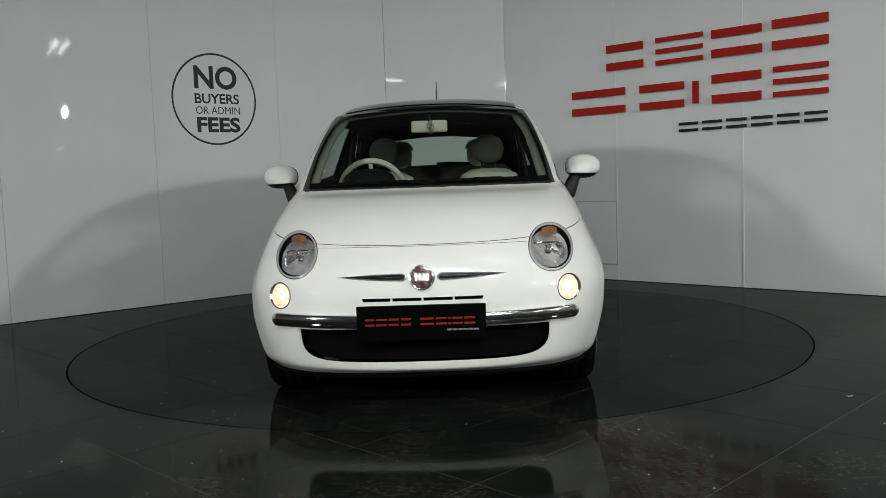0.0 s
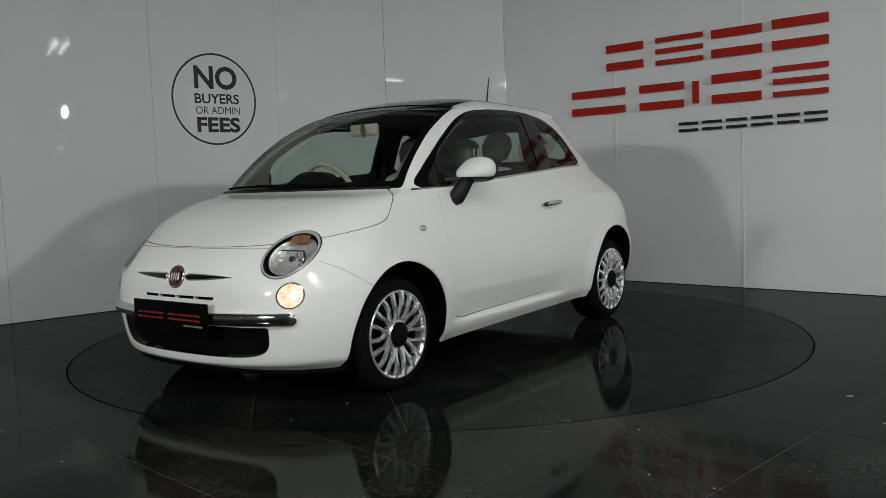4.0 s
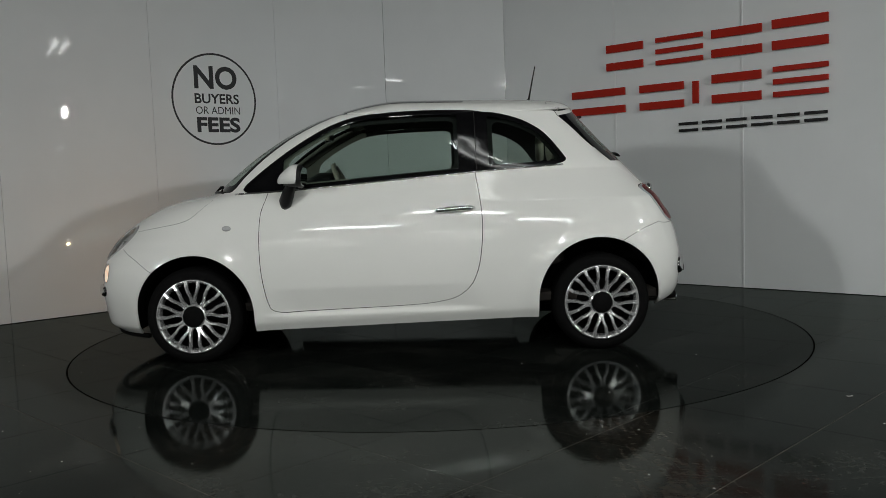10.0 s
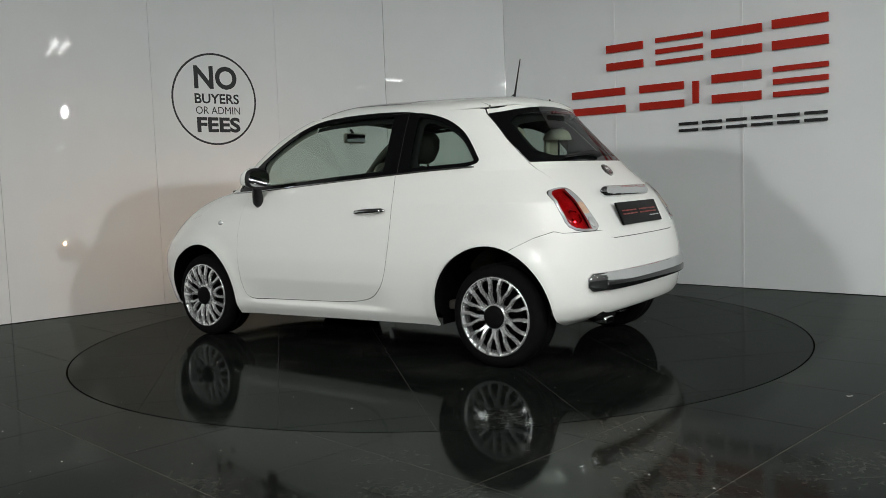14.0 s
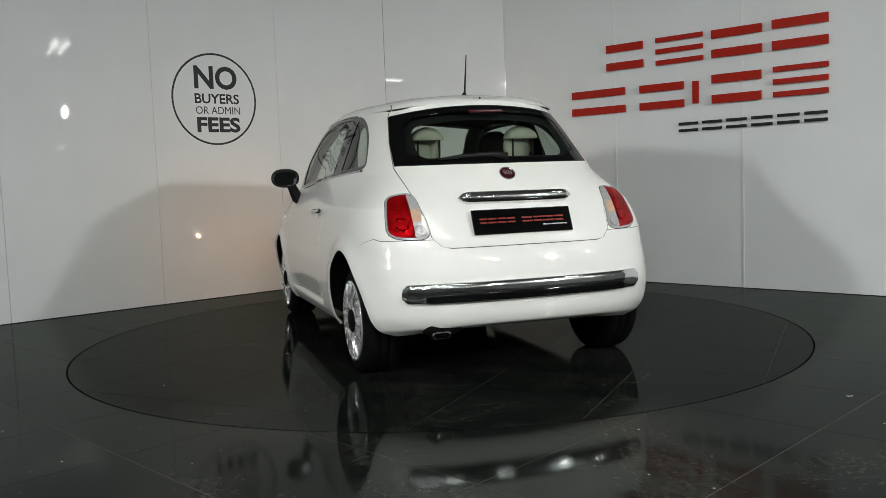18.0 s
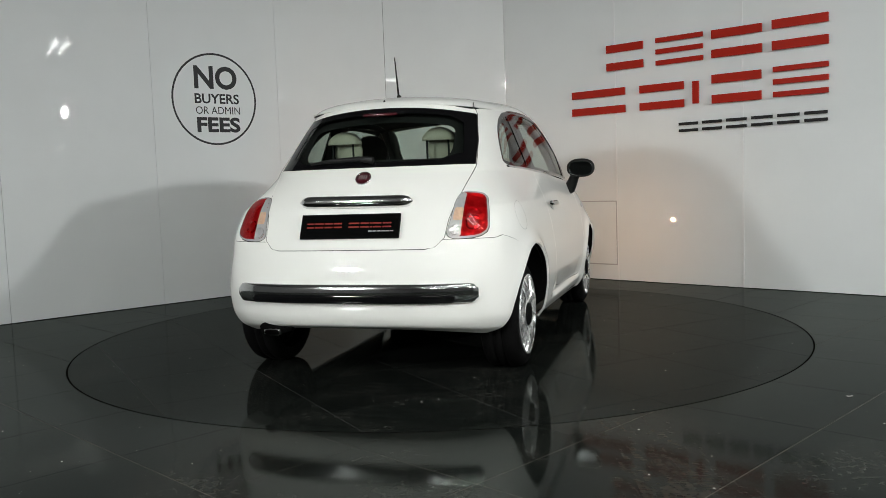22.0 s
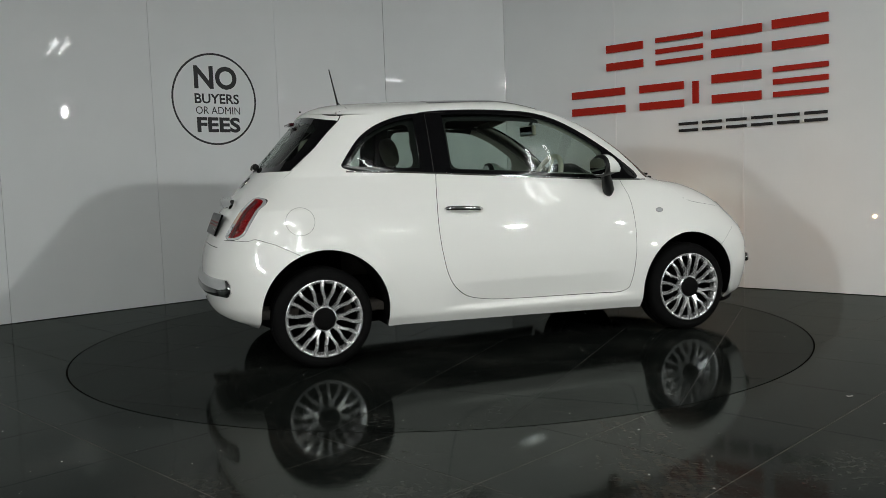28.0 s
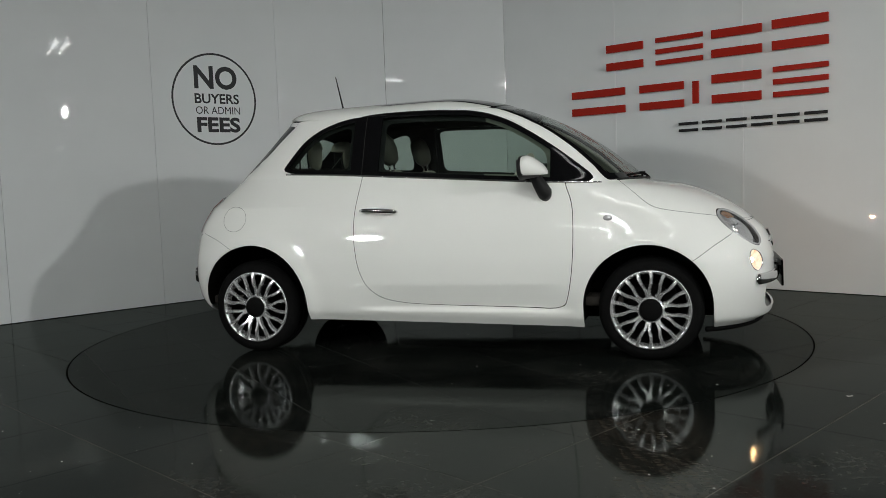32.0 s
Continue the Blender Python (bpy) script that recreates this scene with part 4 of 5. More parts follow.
def chrome_bar(name, at, y0, y1, z0, z1, high, deep, n=24, mat="chrome", lift=0.0, blunt=0.25, parent=None, label="chrome bar", floor_=0.03):
    pts, rad = [], []
    for i in range(n + 1):
        k = i / n
        y = y0 + (y1 - y0) * k
        p, nn = at(y, z0 + (z1 - z0) * k)
        pts.append(p + nn * lift)
        e = min(k, 1 - k) / blunt
        rad.append(deep * (math.sqrt(max(1 - (1 - min(e, 1)) ** 2, floor_))))
    return part(name, tube(pts, deep, 12, radii=rad, flat=high / deep), M[mat], parent or car, label)


def blade(name, at, y0, y1, z0, z1, high, deep, mat, lift, label, n=60, square=4.0):
    """A broad bar lying on the bumper: squarish section, blunt rounded ends."""
    ks = [0.5 - 0.5 * math.cos(math.pi * i / n) for i in range(n + 1)]
    pts = [at(y0 + (y1 - y0) * k, z0 + (z1 - z0) * k) for k in ks]
    run = [0.0]
    for i in range(n):
        run.append(run[-1] + (pts[i + 1][0] - pts[i][0]).length)
    v = []
    for i, (p, nn) in enumerate(pts):
        d = min(run[i], run[-1] - run[i]) / (high * 0.75)
        e = max(math.sqrt(max(1 - (1 - min(d, 1)) ** 2, 0)), 0.55)
        t = (pts[min(i + 1, n)][0] - pts[max(i - 1, 0)][0]).normalized()
        u = t.cross(nn).normalized()
        u = u if u.z > 0 else -u
        for j in range(20):
            a = 2 * math.pi * j / 20
            c, q = math.cos(a), math.sin(a)
            v.append(p + nn * (lift + deep * (0.4 + 0.6 * e) * math.copysign(abs(c) ** (2 / square), c)) + u * high * e * math.copysign(abs(q) ** (2 / square), q))
    f = [(20 * i + j, 20 * i + (j + 1) % 20, 20 * i + 20 + (j + 1) % 20, 20 * i + 20 + j) for i in range(n) for j in range(20)]
    return part(name, (v, f + [tuple(range(20))[::-1], tuple(range(20 * n, 20 * n + 20))]), M[mat], car, label)


def whisker(name, y0, y1, high, deep, mat, lift, label):
    """A blade beside the badge, tall at the badge and pointed at its outer end."""
    rings = []
    for i in range(19):
        k = i / 18
        h = high * max(min(1, (k + 0.01) / 0.04) ** 0.5 * (1 - k ** 1.6) ** 0.75, 0.05)
        p, n = front_at(y0 + (y1 - y0) * k, 0.590 + 0.003 * k)
        u = n.cross(Vector((0, 1, 0))).normalized()
        u = u if u.z > 0 else -u
        for j in range(12):
            a = 2 * math.pi * j / 12
            rings.append(p + n * (lift + deep * math.cos(a)) + u * h * math.sin(a))
    f = [(12 * i + j, 12 * i + (j + 1) % 12, 12 * i + 12 + (j + 1) % 12, 12 * i + 12 + j) for i in range(18) for j in range(12)]
    return part(name, (rings, f + [tuple(range(12))[::-1], tuple(range(216, 228))]), M[mat], car, label)


for s in (1, -1):
    blade("bumper_bar", front_at, 0.05 * s, 0.650 * s, 0.407, 0.416, 0.029, 0.020, "chrome", 0.004, "chrome bumper bar", 40, 3.0)
    whisker("grille_trim", 0.064 * s, 0.352 * s, 0.0185, 0.008, "alloy", 0.001, "tapering chrome whisker trim")
    whisker("grille_trim_inlay", 0.072 * s, 0.335 * s, 0.0120, 0.006, "black_gloss", 0.0050, "black inlay")
blade("bumper_bar", rear_at, -0.634, 0.634, 0.450, 0.450, 0.048, 0.020, "chrome", 0.003, "broad chrome rear bumper bar", square=3.0)
blade("bumper_bar_insert", rear_at, -0.530, 0.530, 0.426, 0.426, 0.0215, 0.010, "black_gloss", 0.016, "black strip in the rear bar")
chrome_bar("tailgate_handle", rear_at, -0.300, 0.308, 0.882, 0.886, 0.032, 0.024, 28, lift=0.016, blunt=0.10, parent=tailgate, label="chrome tailgate handle")


def badge(parent, p, n, r):
    at = facing(p + n * 0.002, n)
    b = part("badge", moved(revolve([(r * 0.98, -0.012), (r, 0.004), (r * 0.93, 0.009), (r * 0.84, 0.006)], 40, "z"), at), M["chrome"], parent, "round chrome-ringed badge")
    part("enamel", moved(revolve([(r * 0.85, 0.005), (r * 0.5, 0.008), (0.0, 0.009)], 40, "z"), at), M["maroon"], b, "maroon enamel")
    for k in range(4):
        bm = bmesh.new()
        box(bm, (r * 0.16, r * 0.62, 0.003), ((k - 1.5) * r * 0.29, 0, 0.0095), 0.001)
        bm.transform(at)
        part("stroke", bm, M["alloy"], b, smooth=False)


badge(car, *front_at(0.0, 0.588), 0.055)
badge(car, *rear_at(0.0, 1.009), 0.043)


def plate(parent, centre, normal, w, h):
    at = facing(Vector(centre), Vector(normal))
    bm = bmesh.new()
    box(bm, (w, h, 0.012), (0, 0, 0), 0.003)
    bm.transform(at)
    p = part("number_plate", bm, M["plate"], parent, "black show plate with red bars", smooth=False)
    x = -w * 0.44
    for k, wd in enumerate((0.075, 0.09, 0.085, 0.085, 0.03, 0.11, 0.09, 0.025, 0.085, 0.09)):
        if wd == 0.03:
            x += 0.055 * w
            continue
        bw = wd * w * 1.10
        for j in (-1, 1):
            bm = bmesh.new()
            box(bm, (bw * 0.85, h * 0.055, 0.002), (x + bw / 2, h * 0.03 + j * h * 0.075, 0.0075), 0)
            bm.transform(at)
            part("bar", bm, M["red_print"], p, "red bar", smooth=False)
        x += bw
    for k in range(6):
        bm = bmesh.new()
        box(bm, (w * 0.034, h * 0.05, 0.002), (w * (0.215 + 0.042 * k), -h * 0.22, 0.0075), 0)
        bm.transform(at)
        part("bar", bm, M["alloy"], p, "grey bar", smooth=False)


plate(car, (1.842, -0.006, 0.408), (1, 0, 0.02), 0.536, 0.146)
plate(car, (-1.628, 0.006, 0.776), (-1, 0, 0.42), 0.528, 0.128)

# trim under the front bumper and the exhaust
edge = [Vector(q) for q in G[0] if q[0] > 1.43]
edge = [Vector((q.x, -q.y, q.z)) for q in edge[::-1]] + edge[1:]
part("front_splitter", tube([q + Vector((-0.012, 0, -0.010)) for q in edge[::4]], 0.016, 8, flat=0.9), M["mesh"], car, "black lower lip")
for cx, w, l, cz, high in ((0.17, 1.08, 2.95, 0.265, 0.06), (0.0, 0.94, 2.04, 0.222, 0.085)):
    bm = bmesh.new()
    box(bm, (l, w, high), (cx, 0, cz), 0.025)
    part("underbody", bm, M["mesh"], car, "dark underbody", smooth=False)
exhaust = part("exhaust", tube([(-1.30, 0.455, 0.243), (-1.58, 0.455, 0.243)], 0.028, 16, flat=0.8), M["steel"], car, "oval exhaust pipe")
# solid plug, its near-black colour gives the shade of a hollow in the bumper
part("exhaust_cutout", tube([(-1.56, 0.440, 0.262), (-1.634, 0.440, 0.266)], 0.092, 20, flat=0.36), M["mesh"], car, "near-black plug standing in for the shaded bumper cut-out")
part("silencer", tube([(-1.46, 0.40, 0.33), (-1.46, -0.25, 0.33)], 0.07, 16, flat=0.8), M["mesh"], car, "dark silencer")
part("axle_beam", tube([(-1.15, -0.6, 0.27), (-1.15, 0.6, 0.27)], 0.03, 10), M["mesh"], car)

# wheel arch liners: they follow the arch's edge out to the body
for (cx, cz, r), s in ((a, s) for a in (FA, RA) for s in (1, -1)):
    rim = [(cx + (r + 0.003) * math.cos(radians(k * 6)), cz + (r + 0.003) * math.sin(radians(k * 6))) for k in range(31)]
    rim = [(rim[0][0], z) for z in (0.20, 0.25)] + rim + [(rim[-1][0], z) for z in ((0.25, 0.20) if cx > 0 else (0.29, 0.275))]
    v, f = [], []
    for x, z in rim:
        y = abs(side_at(x, max(z, 0.27 if cx < 0 else 0.24), s)[0].y) - 0.012
        v += [(x, 0.48 * s, z), (x, (y if z >= cz else min(y, 0.735)) * s, z)]
    for k in range(len(rim) - 1):
        f.append((2 * k, 2 * k + 1, 2 * k + 3, 2 * k + 2))
    f.append(tuple(range(0, 2 * len(rim), 2)))
    part("arch_liner", (v, f), M["mesh"], car, "black wheel arch liner", smooth=False)


# wheels
def spoke(a, spread):
    d, q = Vector((math.cos(a), 0, math.sin(a))), Vector((-math.sin(a), 0, math.cos(a)))
    v = []
    for r, off, wd, y0, y1 in ((0.050, spread * 0.34, 0.0104, 0.004, -0.014), (0.088, spread * 0.30, 0.0098, 0.013, -0.006), (0.112, spread * 0.52, 0.0100, 0.019, 0.001), (0.138, spread * 1.04, 0.0104, 0.023, 0.006), (0.170, spread * 1.36, 0.0104, 0.022, 0.006), (0.201, spread * 1.43, 0.0128, 0.016, 0.001)):
        c = d * r + q * off
        v += [c - q * wd + Vector((0, y1, 0)), c - q * wd * 0.62 + Vector((0, y0, 0)), c + q * wd * 0.62 + Vector((0, y0, 0)), c + q * wd + Vector((0, y1, 0))]
    f = [(4 * i + j, 4 * i + (j + 1) % 4, 4 * i + 4 + (j + 1) % 4, 4 * i + 4 + j) for i in range(5) for j in range(4)]
    return v, f + [(0, 1, 2, 3), (23, 22, 21, 20)]


WR = 0.274
wheel = part("wheel", revolve([(0.187, -0.038), (0.189, -0.030), (0.188, -0.012), (0.194, 0.006), (0.200, 0.015), (0.208, 0.016), (0.211, 0.010), (0.207, 0.0)], 72, "y"), M["alloy"], car, "silver multi-spoke alloy wheel")
part("tyre", revolve([(0.203, -0.175), (0.222, -0.186), (0.250, -0.186), (0.266, -0.176), (WR, -0.150), (WR, -0.122), (WR - 0.006, -0.120), (WR - 0.006, -0.114), (WR, -0.112), (WR, -0.078), (WR - 0.006, -0.076), (WR - 0.006, -0.070), (WR, -0.068), (WR, -0.035), (0.268, -0.014), (0.255, 0.0), (0.238, 0.008), (0.222, 0.009), (0.214, 0.006), (0.208, 0.010), (0.203, 0.004)], 96, "y"), M["rubber"], wheel, "black low-profile tyre")
for k in range(9):
    for e in (-1, 1):
        part("spoke", spoke(radians(90 + 40 * k), 0.024 * e), M["alloy"], wheel, smooth=False)
part("spoke_hub", revolve([(0.069, -0.03), (0.071, 0.0), (0.064, 0.012), (0.0, 0.013)], 36, "y"), M["alloy"], wheel)
part("hub_cap", revolve([(0.060, 0.010), (0.0585, 0.020), (0.048, 0.026), (0.020, 0.029), (0.0, 0.0295)], 36, "y"), M["rubber"], wheel, "round black hub cap")
part("brake_disc", revolve([(0.06, -0.060), (0.128, -0.060), (0.128, -0.080), (0.06, -0.080)], 40, "y"), M["mesh"], wheel, "dark brake disc")
# barrel coloured near-black: stands in for the shade between the spokes
part("inner_barrel", revolve([(0.186, -0.036), (0.181, -0.06), (0.180, -0.125), (0.15, -0.130), (0.0, -0.13)], 40, "y"), M["mesh"], wheel, "inner wheel barrel, coloured near-black for the shade behind the spokes")
bm = bmesh.new()
box(bm, (0.075, 0.05, 0.11), (-0.105, -0.06, 0.03), 0.01)
part("brake_caliper", bm, M["mesh"], wheel, "dark brake caliper")
wheel.matrix_basis = pose(1.15, 0.768, WR - 0.002)
for x, s, turn in ((-1.15, 1, 17), (1.15, -1, 9), (-1.15, -1, 31)):
    m = pose(x, 0.768 * s, WR - 0.002, 0, turn, 0) if s > 0 else pose(x, 0.768 * s, WR - 0.002, 0, turn, 180)
    copy_thing(wheel, m)


# doors: handles, mirrors, repeaters, chrome belt strip
def blob(profile, n=24):
    """Mesh data of a rounded body: rings (x, y centre, z centre, half y, half z, squareness)."""
    v, f = [], []
    for x, cy, cz, hy, hz, e in profile:
        for j in range(n):
            a = 2 * math.pi * j / n
            c, s = math.cos(a), math.sin(a)
            v.append((x, cy + hy * math.copysign(abs(c) ** (2 / e), c), cz + hz * math.copysign(abs(s) ** (2 / e), s)))
    m = len(profile)
    for i in range(m - 1):
        for j in range(n):
            f.append((i * n + j, i * n + (j + 1) % n, (i + 1) * n + (j + 1) % n, (i + 1) * n + j))
    return v, f + [tuple(range(n))[::-1], tuple(range((m - 1) * n, m * n))]


part("tip", blob([(-1.57, 0.455, 0.242, 0.040, 0.014, 5), (-1.60, 0.455, 0.242, 0.046, 0.0175, 5), (-1.646, 0.455, 0.242, 0.046, 0.0175, 5), (-1.648, 0.455, 0.242, 0.044, 0.016, 5)]), M["chrome"], exhaust, "bright square exhaust tip")
# solid plug coloured near-black for the shade inside the pipe
part("opening", blob([(-1.640, 0.455, 0.242, 0.039, 0.0120, 5), (-1.6495, 0.455, 0.242, 0.039, 0.0120, 5)]), M["groove"], exhaust, "near-black plug standing in for the shaded pipe opening")
for k, s in enumerate((1, -1)):
    flip = Matrix.Diagonal((1, s, 1, 1))
    pts = []
    for i in range(11):
        u = i / 10
        p, n = side_at(-0.225 - 0.228 * u, 0.814 + 0.010 * u, s)
        pts.append(p + n * (0.012 + 0.016 * math.sin(math.pi * u) ** 0.5))
    h = part("door_handle", tube(pts, 0.012, 10, radii=[0.006] + [0.0125] * 9 + [0.006], flat=1.15), M["chrome"], doors[k], "chrome pull handle")
    p, n = side_at(-0.335, 0.812, s)
    part("handle_cup", moved(revolve([(0.040, 0.001), (0.030, -0.004), (0.0, -0.006)], 24, "z"), facing(p + n * 0.0025, n) @ Matrix.Diagonal((1.35, 0.8, 1, 1))), M["paint"], doors[k], "recess behind the handle")
    p, n = side_at(0.938, 0.760, s)
    part("side_repeater", moved(revolve([(0.026, -0.004), (0.025, 0.004), (0.014, 0.008), (0.0, 0.009)], 24, "z"), facing(p, n) @ Matrix.Diagonal((1, 0.6, 1, 1))), M["clear_rim"], car, "oval side repeater")
    # belt strip
    pts = []
    for i in range(41):
        x = 0.90 - 1.868 * i / 40
        z = float(np.interp(x, [-1.005, -0.65, -0.30, 0.0, 0.308, 0.565, 0.90], [1.058, 1.043, 1.020, 1.001, 0.980, 0.963, 0.950])) - 0.004
        p, n = side_at(x, z, s)
        pts.append(p + n * 0.002)
    part("belt_strip", tube(pts, 0.0048, 6, flat=1.3), M["chrome"], car, "thin chrome belt strip")
    # mirror
    rings = [(0.502, 0.846, 1.036, 0.090, 0.059, 2.4), (0.512, 0.846, 1.038, 0.095, 0.064, 2.4), (0.535, 0.844, 1.038, 0.096, 0.065, 2.3), (0.558, 0.840, 1.034, 0.092, 0.060, 2.2), (0.582, 0.833, 1.027, 0.082, 0.050, 2.1), (0.608, 0.824, 1.020, 0.068, 0.036, 2.1), (0.624, 0.816, 1.013, 0.046, 0.023, 2.0), (0.632, 0.812, 1.009, 0.018, 0.009, 2.0)]
    cap = blob(rings, 32)
    cap = ([(q[0], q[1], max(q[2], 0.999 - 0.03 * (q[1] - 0.84))) for q in cap[0]], cap[1])
    mir = part("door_mirror", moved(cap, flip), M["paint"], car, "white door mirror cap")
    part("mirror_housing", moved(blob([(0.489, 0.847, 1.034, 0.087, 0.056, 2.4), (0.493, 0.847, 1.036, 0.095, 0.063, 2.4), (0.5035, 0.846, 1.037, 0.097, 0.065, 2.4), (0.520, 0.844, 1.024, 0.092, 0.046, 2.4), (0.560, 0.836, 1.012, 0.076, 0.030, 2.2), (0.590, 0.826, 1.006, 0.050, 0.016, 2.0)], 32), flip), M["black_matt"], mir, "black mirror housing")
    glass_at = flip @ Matrix.Translation((0.4825, 0.847, 1.034)) @ Matrix.Rotation(radians(-3), 4, "Y") @ Matrix.Rotation(radians(-4), 4, "Z")
    part("mirror_glass", moved(blob([(-0.0025, 0, 0, 0.078, 0.047, 3.0), (0.001, 0, 0, 0.080, 0.049, 3.0)], 32), glass_at), M["mirror"], mir, "mirror glass", smooth=False)
    part("mirror_arm", moved(tube([(0.612, 0.735, 0.880), (0.606, 0.752, 0.895), (0.585, 0.775, 0.940), (0.565, 0.795, 0.980), (0.558, 0.810, 1.005)], 0.03, 14, radii=[0.028, 0.035, 0.032, 0.027, 0.030], flat=1.25), flip), M["black_matt"], mir, "black mirror arm")
p, n = side_at(-1.255, 0.797, -1)
part("fuel_flap_gap", moved(revolve([(0.0752, 0.0012), (0.0772, 0.0012)], 48, "z"), facing(p, n)), M["flap_seam"], car, "round fuel flap gap")

# roof: aerial, rear spoiler lip, roof panel joints
aerial = part("aerial", tube([(-0.838, 0, 1.445), (-0.842, 0, 1.470), (-0.850, 0, 1.482)], 0.02, 12, radii=[0.028, 0.016, 0.008]), M["black_matt"], car, "black roof aerial")
part("whip", tube([(-0.850, 0, 1.478), (-0.895, 0, 1.690)], 0.005, 8, radii=[0.0062, 0.0032]), M["black_matt"], aerial)
bm = bmesh.new()
bmesh.ops.create_uvsphere(bm, u_segments=10, v_segments=6, radius=0.006)
bm.transform(Matrix.Translation((-1.086, 0, 1.430)))
part("washer_jet", bm, M["black_matt"], tailgate)
# wipers and scuttle
def screen_at(y, z):
    p, n = shell_at(abs(y), z, (1, 2), lambda v: (v[:, 0] > 0.3) & (v[:, 2] > 0.90))
    return Vector((p.x, y, p.z)), Vector((n.x, math.copysign(n.y, y), n.z))


part("scuttle", tube([screen_at(0.62 * (i / 10 - 1), 0.962)[0] for i in range(21)], 0.012, 8, flat=0.6), M["black_matt"], car, "black plastic scuttle below the windscreen")
for y0, y1 in ((-0.52, 0.04), (-0.04, 0.50)):
    pts = []
    for i in range(9):
        p, n = screen_at(y0 + (y1 - y0) * i / 8, 0.974 + 0.008 * math.sin(math.pi * i / 8))
        pts.append(p + n * 0.009)
    w = part("wiper", tube(pts, 0.005, 6, flat=1.4), M["rubber"], car, "black wiper blade")
    p, n = screen_at(y1 * 0.98, 0.960)
    part("wiper_arm", tube([p + n * 0.006, (pts[4] + pts[8]) / 2 + n * 0.010, pts[4] + n * 0.006], 0.006, 6), M["rubber"], w)
pts = [Vector((rear_at(y, z)[0])) + rear_at(y, z)[1] * 0.016 for y, z in ((0.33, 1.085), (0.2, 1.098), (0.05, 1.104), (-0.03, 1.092))]
part("rear_wiper", tube(pts, 0.010, 8, radii=[0.006, 0.011, 0.013, 0.02]), M["black_matt"], tailgate, "black rear wiper")

# ---- cabin ----
lining = np.vstack([pieces[k] for k in ("shell", "door", "tailgate", "window_frame", "quarter_frame", "screen_edge", "rear_edge", "roof_glass", "door_glass_ring", "quarter_glass_ring", "rear_ring", "front_quarter_glass")])
c = V[lining].mean(1)
lining = lining[(c[:, 2] > 0.40) & (c[:, 0] < 0.93) & (c[:, 0] > -1.45) & ((c[:, 2] > 0.99) | (np.abs(c[:, 0] + 0.2) < 1.1))]
fore = V[lining].mean(1)[:, 0] > 0.25
part("pillar_lining", shell_part(lining[fore & (V[lining].mean(1)[:, 2] > 0.97)], 0, -0.030, 0), M["pillar"], car, "beige windscreen pillar trim")
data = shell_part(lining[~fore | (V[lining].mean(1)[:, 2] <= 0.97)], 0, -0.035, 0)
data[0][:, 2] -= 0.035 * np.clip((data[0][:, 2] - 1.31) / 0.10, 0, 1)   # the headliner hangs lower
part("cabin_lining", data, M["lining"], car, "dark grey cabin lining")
bm = bmesh.new()
box(bm, (2.5, 1.34, 0.05), (-0.25, 0, 0.30), 0.01)
part("cabin_floor", bm, M["cloth"], car, "dark carpet")
dash = part("dashboard", moved(blob([(-0.66, 0.42 + 0.2, 0.80, 0.17, 0.14, 3), (-0.64, 0.62, 0.80, 0.22, 0.165, 3), (-0.2, 0.66, 0.80, 0.235, 0.17, 3), (0.2, 0.66, 0.80, 0.235, 0.17, 3), (0.64, 0.62, 0.80, 0.22, 0.165, 3), (0.66, 0.62, 0.80, 0.17, 0.14, 3)], 24), Matrix.Rotation(math.pi / 2, 4, "Z") @ Matrix.Diagonal((1, -1, 1, 1))), M["black_matt"], car, "black dashboard top")
bm = bmesh.new()
box(bm, (0.05, 1.14, 0.14), (0.415, 0, 0.86), 0.02)
part("fascia", bm, M["ivory"], dash, "ivory fascia panel")
part("instrument_hood", blob([(0.46, -0.345, 0.985, 0.14, 0.075, 2.4), (0.56, -0.345, 0.985, 0.15, 0.08, 2.4), (0.68, -0.345, 0.955, 0.12, 0.05, 2.2)], 24), M["black_matt"], dash, "round instrument hood")
tilt = Matrix.Translation((0.385, -0.345, 0.945)) @ Matrix.Rotation(radians(-66), 4, "Y")
ring = [(0.182 * math.cos(2 * math.pi * i / 40), 0.182 * math.sin(2 * math.pi * i / 40), 0) for i in range(40)]
sw = part("steering_wheel", moved(tube(ring, 0.0165, 10, closed=True), tilt), M["ivory"], car, "ivory steering wheel rim")
part("boss", moved(revolve([(0.075, -0.03), (0.070, 0.012), (0.05, 0.022), (0.0, 0.025)], 24, "z"), tilt), M["ivory"], sw, "ivory wheel boss")
for a in (0, 180, 270):
    q = Vector((math.cos(radians(a + 90)), math.sin(radians(a + 90)), 0))
    part("spoke", moved(tube([q * 0.06, q * 0.172], 0.012, 8, flat=0.5), tilt), M["ivory"], sw)
part("column", moved(tube([(0, 0, -0.02), (0, 0, -0.24)], 0.04, 12), tilt), M["black_matt"], sw)


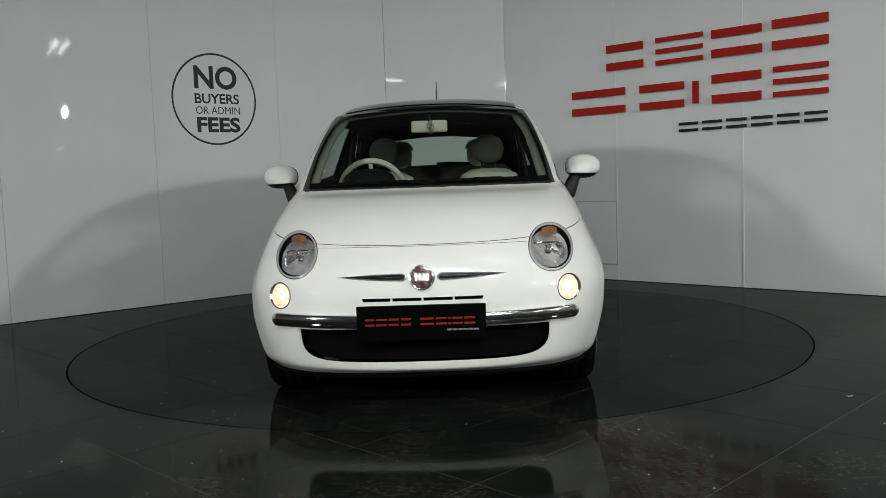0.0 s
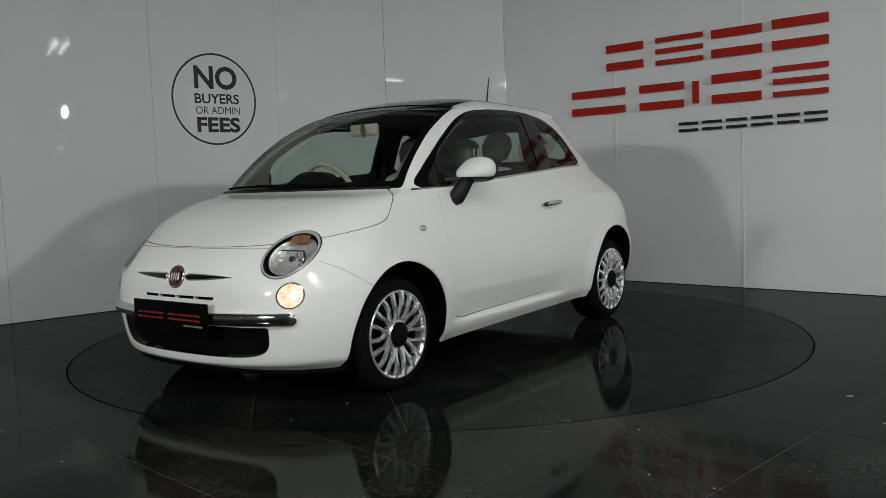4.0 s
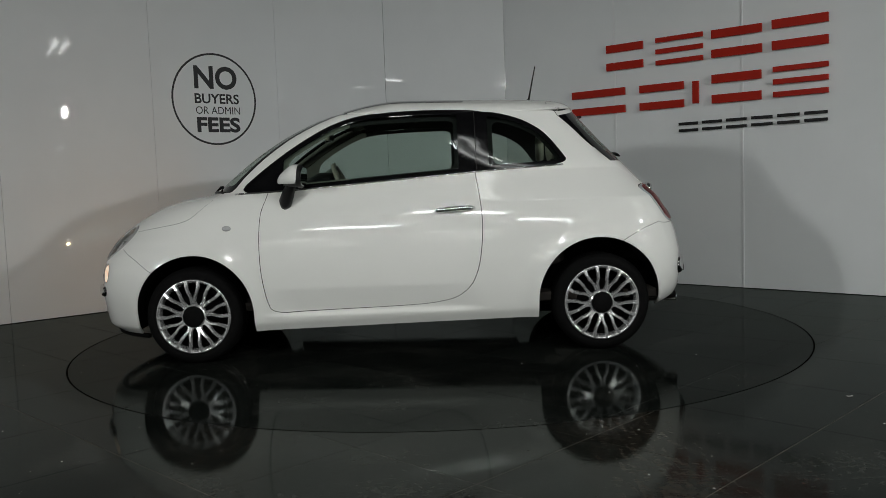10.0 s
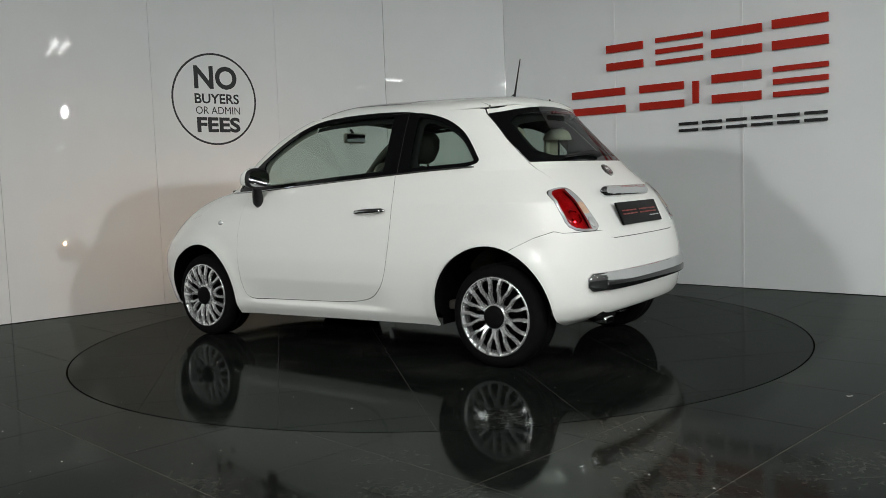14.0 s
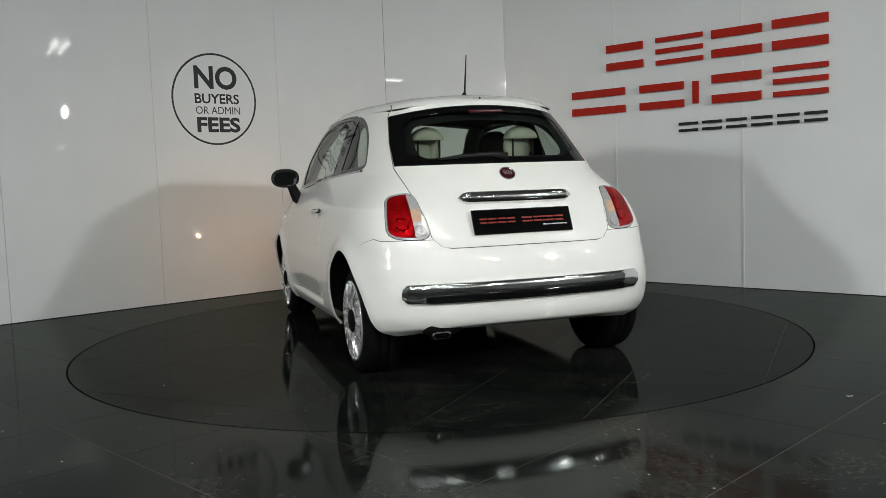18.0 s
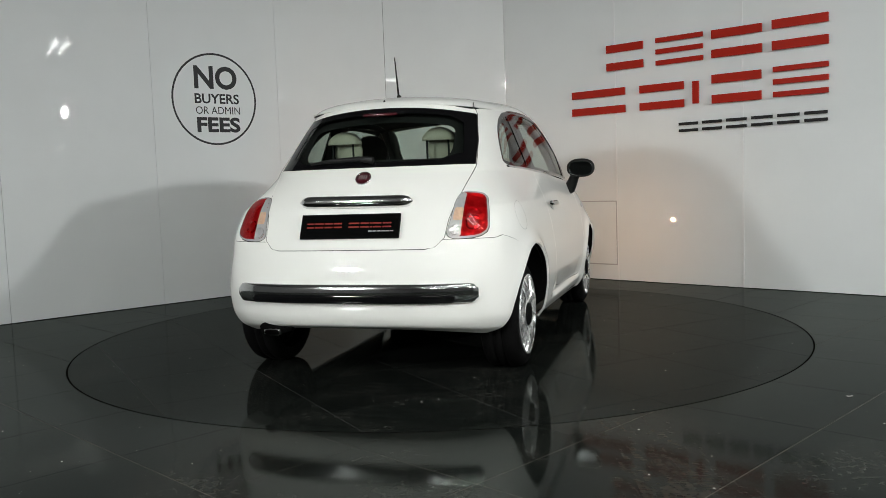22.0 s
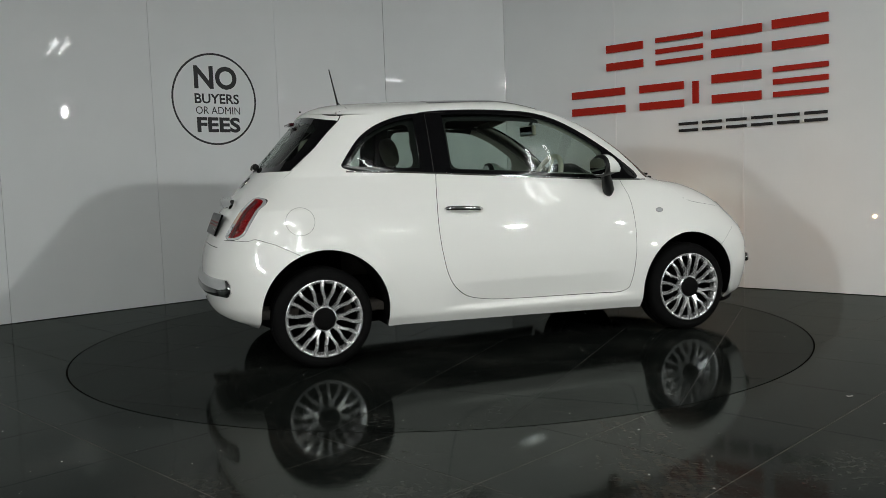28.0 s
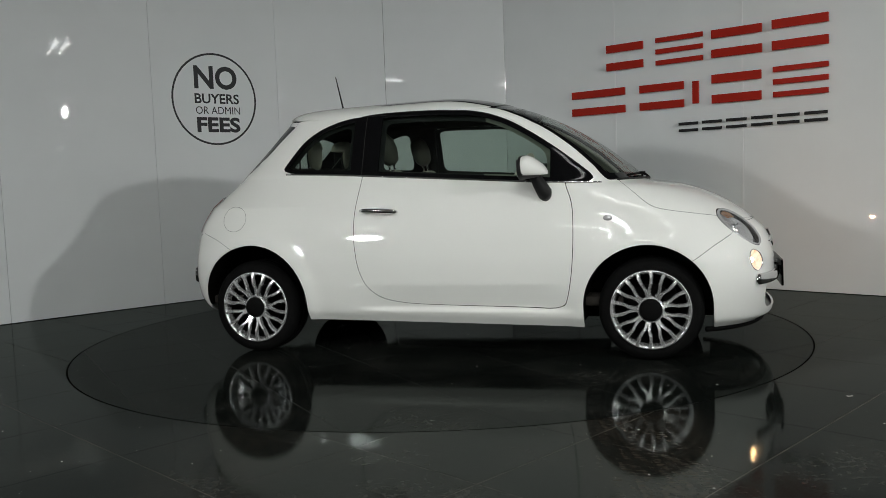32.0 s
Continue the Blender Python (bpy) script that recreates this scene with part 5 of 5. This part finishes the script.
def front_seat(y, top):
    s = part("front_seat", moved(blob([(-0.25, 0, 0.49, 0.20, 0.06, 3), (-0.22, 0, 0.50, 0.235, 0.09, 3), (0.15, 0, 0.52, 0.24, 0.10, 3), (0.24, 0, 0.53, 0.22, 0.07, 3)], 24), Matrix.Translation((0.02, y, 0))), M["cloth"], car, "dark cloth front seat")
    lean = Matrix.Translation((-0.24, y, 0.52)) @ Matrix.Rotation(radians(-17), 4, "Y")
    rot = Matrix(((0, 0, 1, 0), (0, 1, 0, 0), (1, 0, 0, 0), (0, 0, 0, 1)))
    part("backrest", moved(blob([(0.0, 0, 0, 0.22, 0.06, 3), (0.10, 0, 0, 0.245, 0.075, 3), (0.38, 0, 0, 0.235, 0.07, 3), (0.50, 0, 0, 0.19, 0.055, 3), (0.54, 0, 0, 0.13, 0.03, 2.5)], 24), lean @ rot), M["cloth"], s, "dark cloth backrest")
    part("shoulder_panel", moved(blob([(0.44, 0, 0.005, 0.215, 0.066, 3), (0.51, 0, 0.005, 0.185, 0.055, 3), (0.548, 0, 0.005, 0.12, 0.03, 2.5)], 24), lean @ rot), M["ivory"], s, "ivory upper panel")
    part("headrest", moved(blob([(0.595, 0, 0.01, 0.045, 0.025, 2.2), (0.62, 0, 0.01, 0.085, 0.045, 2.2), (0.69, 0, 0.01, 0.108, 0.055, 2.2), (0.75, 0, 0.01, 0.090, 0.050, 2.2), (0.785, 0, 0.01, 0.045, 0.028, 2.2)], 24), lean @ rot), M["olive"], s, "round olive-grey headrest")
    for e in (-0.045, 0.045):
        part("headrest_post", moved(tube([(0.0, e, 0.53), (0.01, e, 0.62)], 0.0065, 8), lean), M["chrome"], s)


front_seat(0.345, 1.29)
front_seat(-0.345, 1.29)
bench = part("rear_bench", blob([(-0.98, 0, 0.56, 0.52, 0.10, 4), (-0.94, 0, 0.58, 0.56, 0.14, 4), (-0.62, 0, 0.56, 0.56, 0.13, 4), (-0.56, 0, 0.55, 0.52, 0.09, 4)], 28), M["cloth"], car, "dark cloth rear bench")
part("bench_back", moved(blob([(0.0, 0, 0, 0.52, 0.05, 4), (0.06, 0, 0, 0.55, 0.065, 4), (0.38, 0, 0, 0.53, 0.06, 4), (0.43, 0, 0, 0.48, 0.04, 4)], 28), Matrix.Translation((-0.90, 0, 0.66)) @ Matrix.Rotation(radians(-10), 4, "Y") @ Matrix(((0, 0, 1, 0), (0, 1, 0, 0), (1, 0, 0, 0), (0, 0, 0, 1)))), M["cloth"], bench, "dark rear backrest")
for y in (0.285, -0.278):
    dome = blob([(-1.045, y, 1.208, 0.070, 0.040, 2.0), (-1.035, y, 1.208, 0.086, 0.060, 2.0), (-1.00, y, 1.208, 0.092, 0.072, 2.0), (-0.95, y, 1.208, 0.088, 0.070, 2.0), (-0.92, y, 1.208, 0.070, 0.050, 2.0)], 32)
    h = part("rear_headrest", ([(q[0], q[1], max(q[2], 1.207)) for q in dome[0]], dome[1]), M["ivory"], bench, "ivory half-round rear headrest")
    part("headrest_body", blob([(-0.965, y, 1.165, 0.060, 0.070, 2.1), (-0.955, y, 1.165, 0.082, 0.090, 2.1), (-0.93, y, 1.165, 0.082, 0.090, 2.1), (-0.92, y, 1.165, 0.06, 0.07, 2.1)], 28), M["ivory"], h, "ivory round headrest back")
    for e in (-0.062, 0.062):
        part("headrest_post", tube([(-1.02, y + e, 1.07), (-1.025, y + e, 1.21)], 0.006, 8), M["black_matt"], h, "dark post")
part("parcel_shelf", blob([(-1.31, 0, 1.020, 0.40, 0.012, 4), (-1.30, 0, 1.020, 0.44, 0.02, 4), (-1.06, 0, 1.04, 0.47, 0.02, 4), (-1.05, 0, 1.04, 0.45, 0.012, 4)], 24), M["cloth"], car, "dark parcel shelf")
bm = bmesh.new()
box(bm, (0.03, 0.205, 0.068), (0.44, -0.004, 1.293), 0.012)
rv = part("rear_view_mirror", bm, M["ivory"], car, "ivory-backed rear-view mirror")
bm = bmesh.new()
box(bm, (0.004, 0.185, 0.052), (0.424, -0.004, 1.293), 0.0)
part("mirror_glass", bm, M["mirror"], rv, smooth=False)
part("stalk", tube([(0.452, -0.004, 1.325), (0.47, -0.004, 1.355)], 0.010, 8), M["black_matt"], rv)
charm = [tube([(0.462, 0.004 + e + r * math.cos(k * math.pi / 10), zc + 1.3 * r * math.sin(k * math.pi / 10)) for k in range(20)], 0.003, 6, closed=True) for e, zc, r in ((0.0, 1.318, 0.010), (-0.008, 1.293, 0.012), (0.008, 1.285, 0.012), (0.0, 1.262, 0.009))]
part("mirror_charm", joined(*charm), M["steel"], rv, "small hanging metal charm")
for s in (1, -1):
    bm = bmesh.new()
    box(bm, (0.10, 0.03, 0.40), (-0.43, 0.60 * s, 1.18), 0.012)
    for v in bm.verts:
        v.co.y -= (v.co.z - 1.0) * 0.20 * s
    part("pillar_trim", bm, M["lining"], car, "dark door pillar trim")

# beige covers inside the windscreen pillars
for s in (1, -1):
    pts = []
    for i in range(9):
        z = 0.99 + 0.40 * i / 8
        p, n = screen_at((0.622 - 0.21 * (z - 0.99) - 0.30 * max(z - 1.25, 0)) * s, z)
        pts.append(p - n * 0.040)
    part("pillar_cover", tube(pts, 0.03, 8, radii=[0.03] * 8 + [0.022], flat=0.5), M["pillar"], car, "beige windscreen pillar cover")

# high stop lamp behind the top of the rear window
bm = bmesh.new()
box(bm, (0.03, 0.19, 0.016), rear_at(0.0, 1.352)[0] + Vector((0.045, 0, 0)), 0.004)
part("stop_lamp", bm, M["maroon"], tailgate, "narrow dark red high stop lamp")
# seat belts hanging from the door pillars
for s in (1, -1):
    part("seat_belt", tube([(-0.455, 0.545 * s, 1.27), (-0.45, 0.565 * s, 1.05), (-0.42, 0.575 * s, 0.72), (-0.40, 0.58 * s, 0.45)], 0.022, 6, flat=0.12), M["black_matt"], car, "black seat belt")


# ---- what moves: the turntable with the car on it ----
def heading(t):
    lead = np.interp(t, [0, 0.5, 1, 2, 3, 5], [-1.05, -0.2, 0.2, 0.2, 0.07, 0.0])
    return -91.13 - 8.921 * t + lead


def motions():
    times = [0, 0.5] + list(range(1, 33))
    walk(turntable, [(t, pose(0, 0, 0, 0, 0, heading(t) + 91.13)) for t in times])
    walk(car, [(t, pose(0, 0, 0, 0, 0, heading(t)) @ pose(0.2315, 0.0071, 0)) for t in times])


motions()
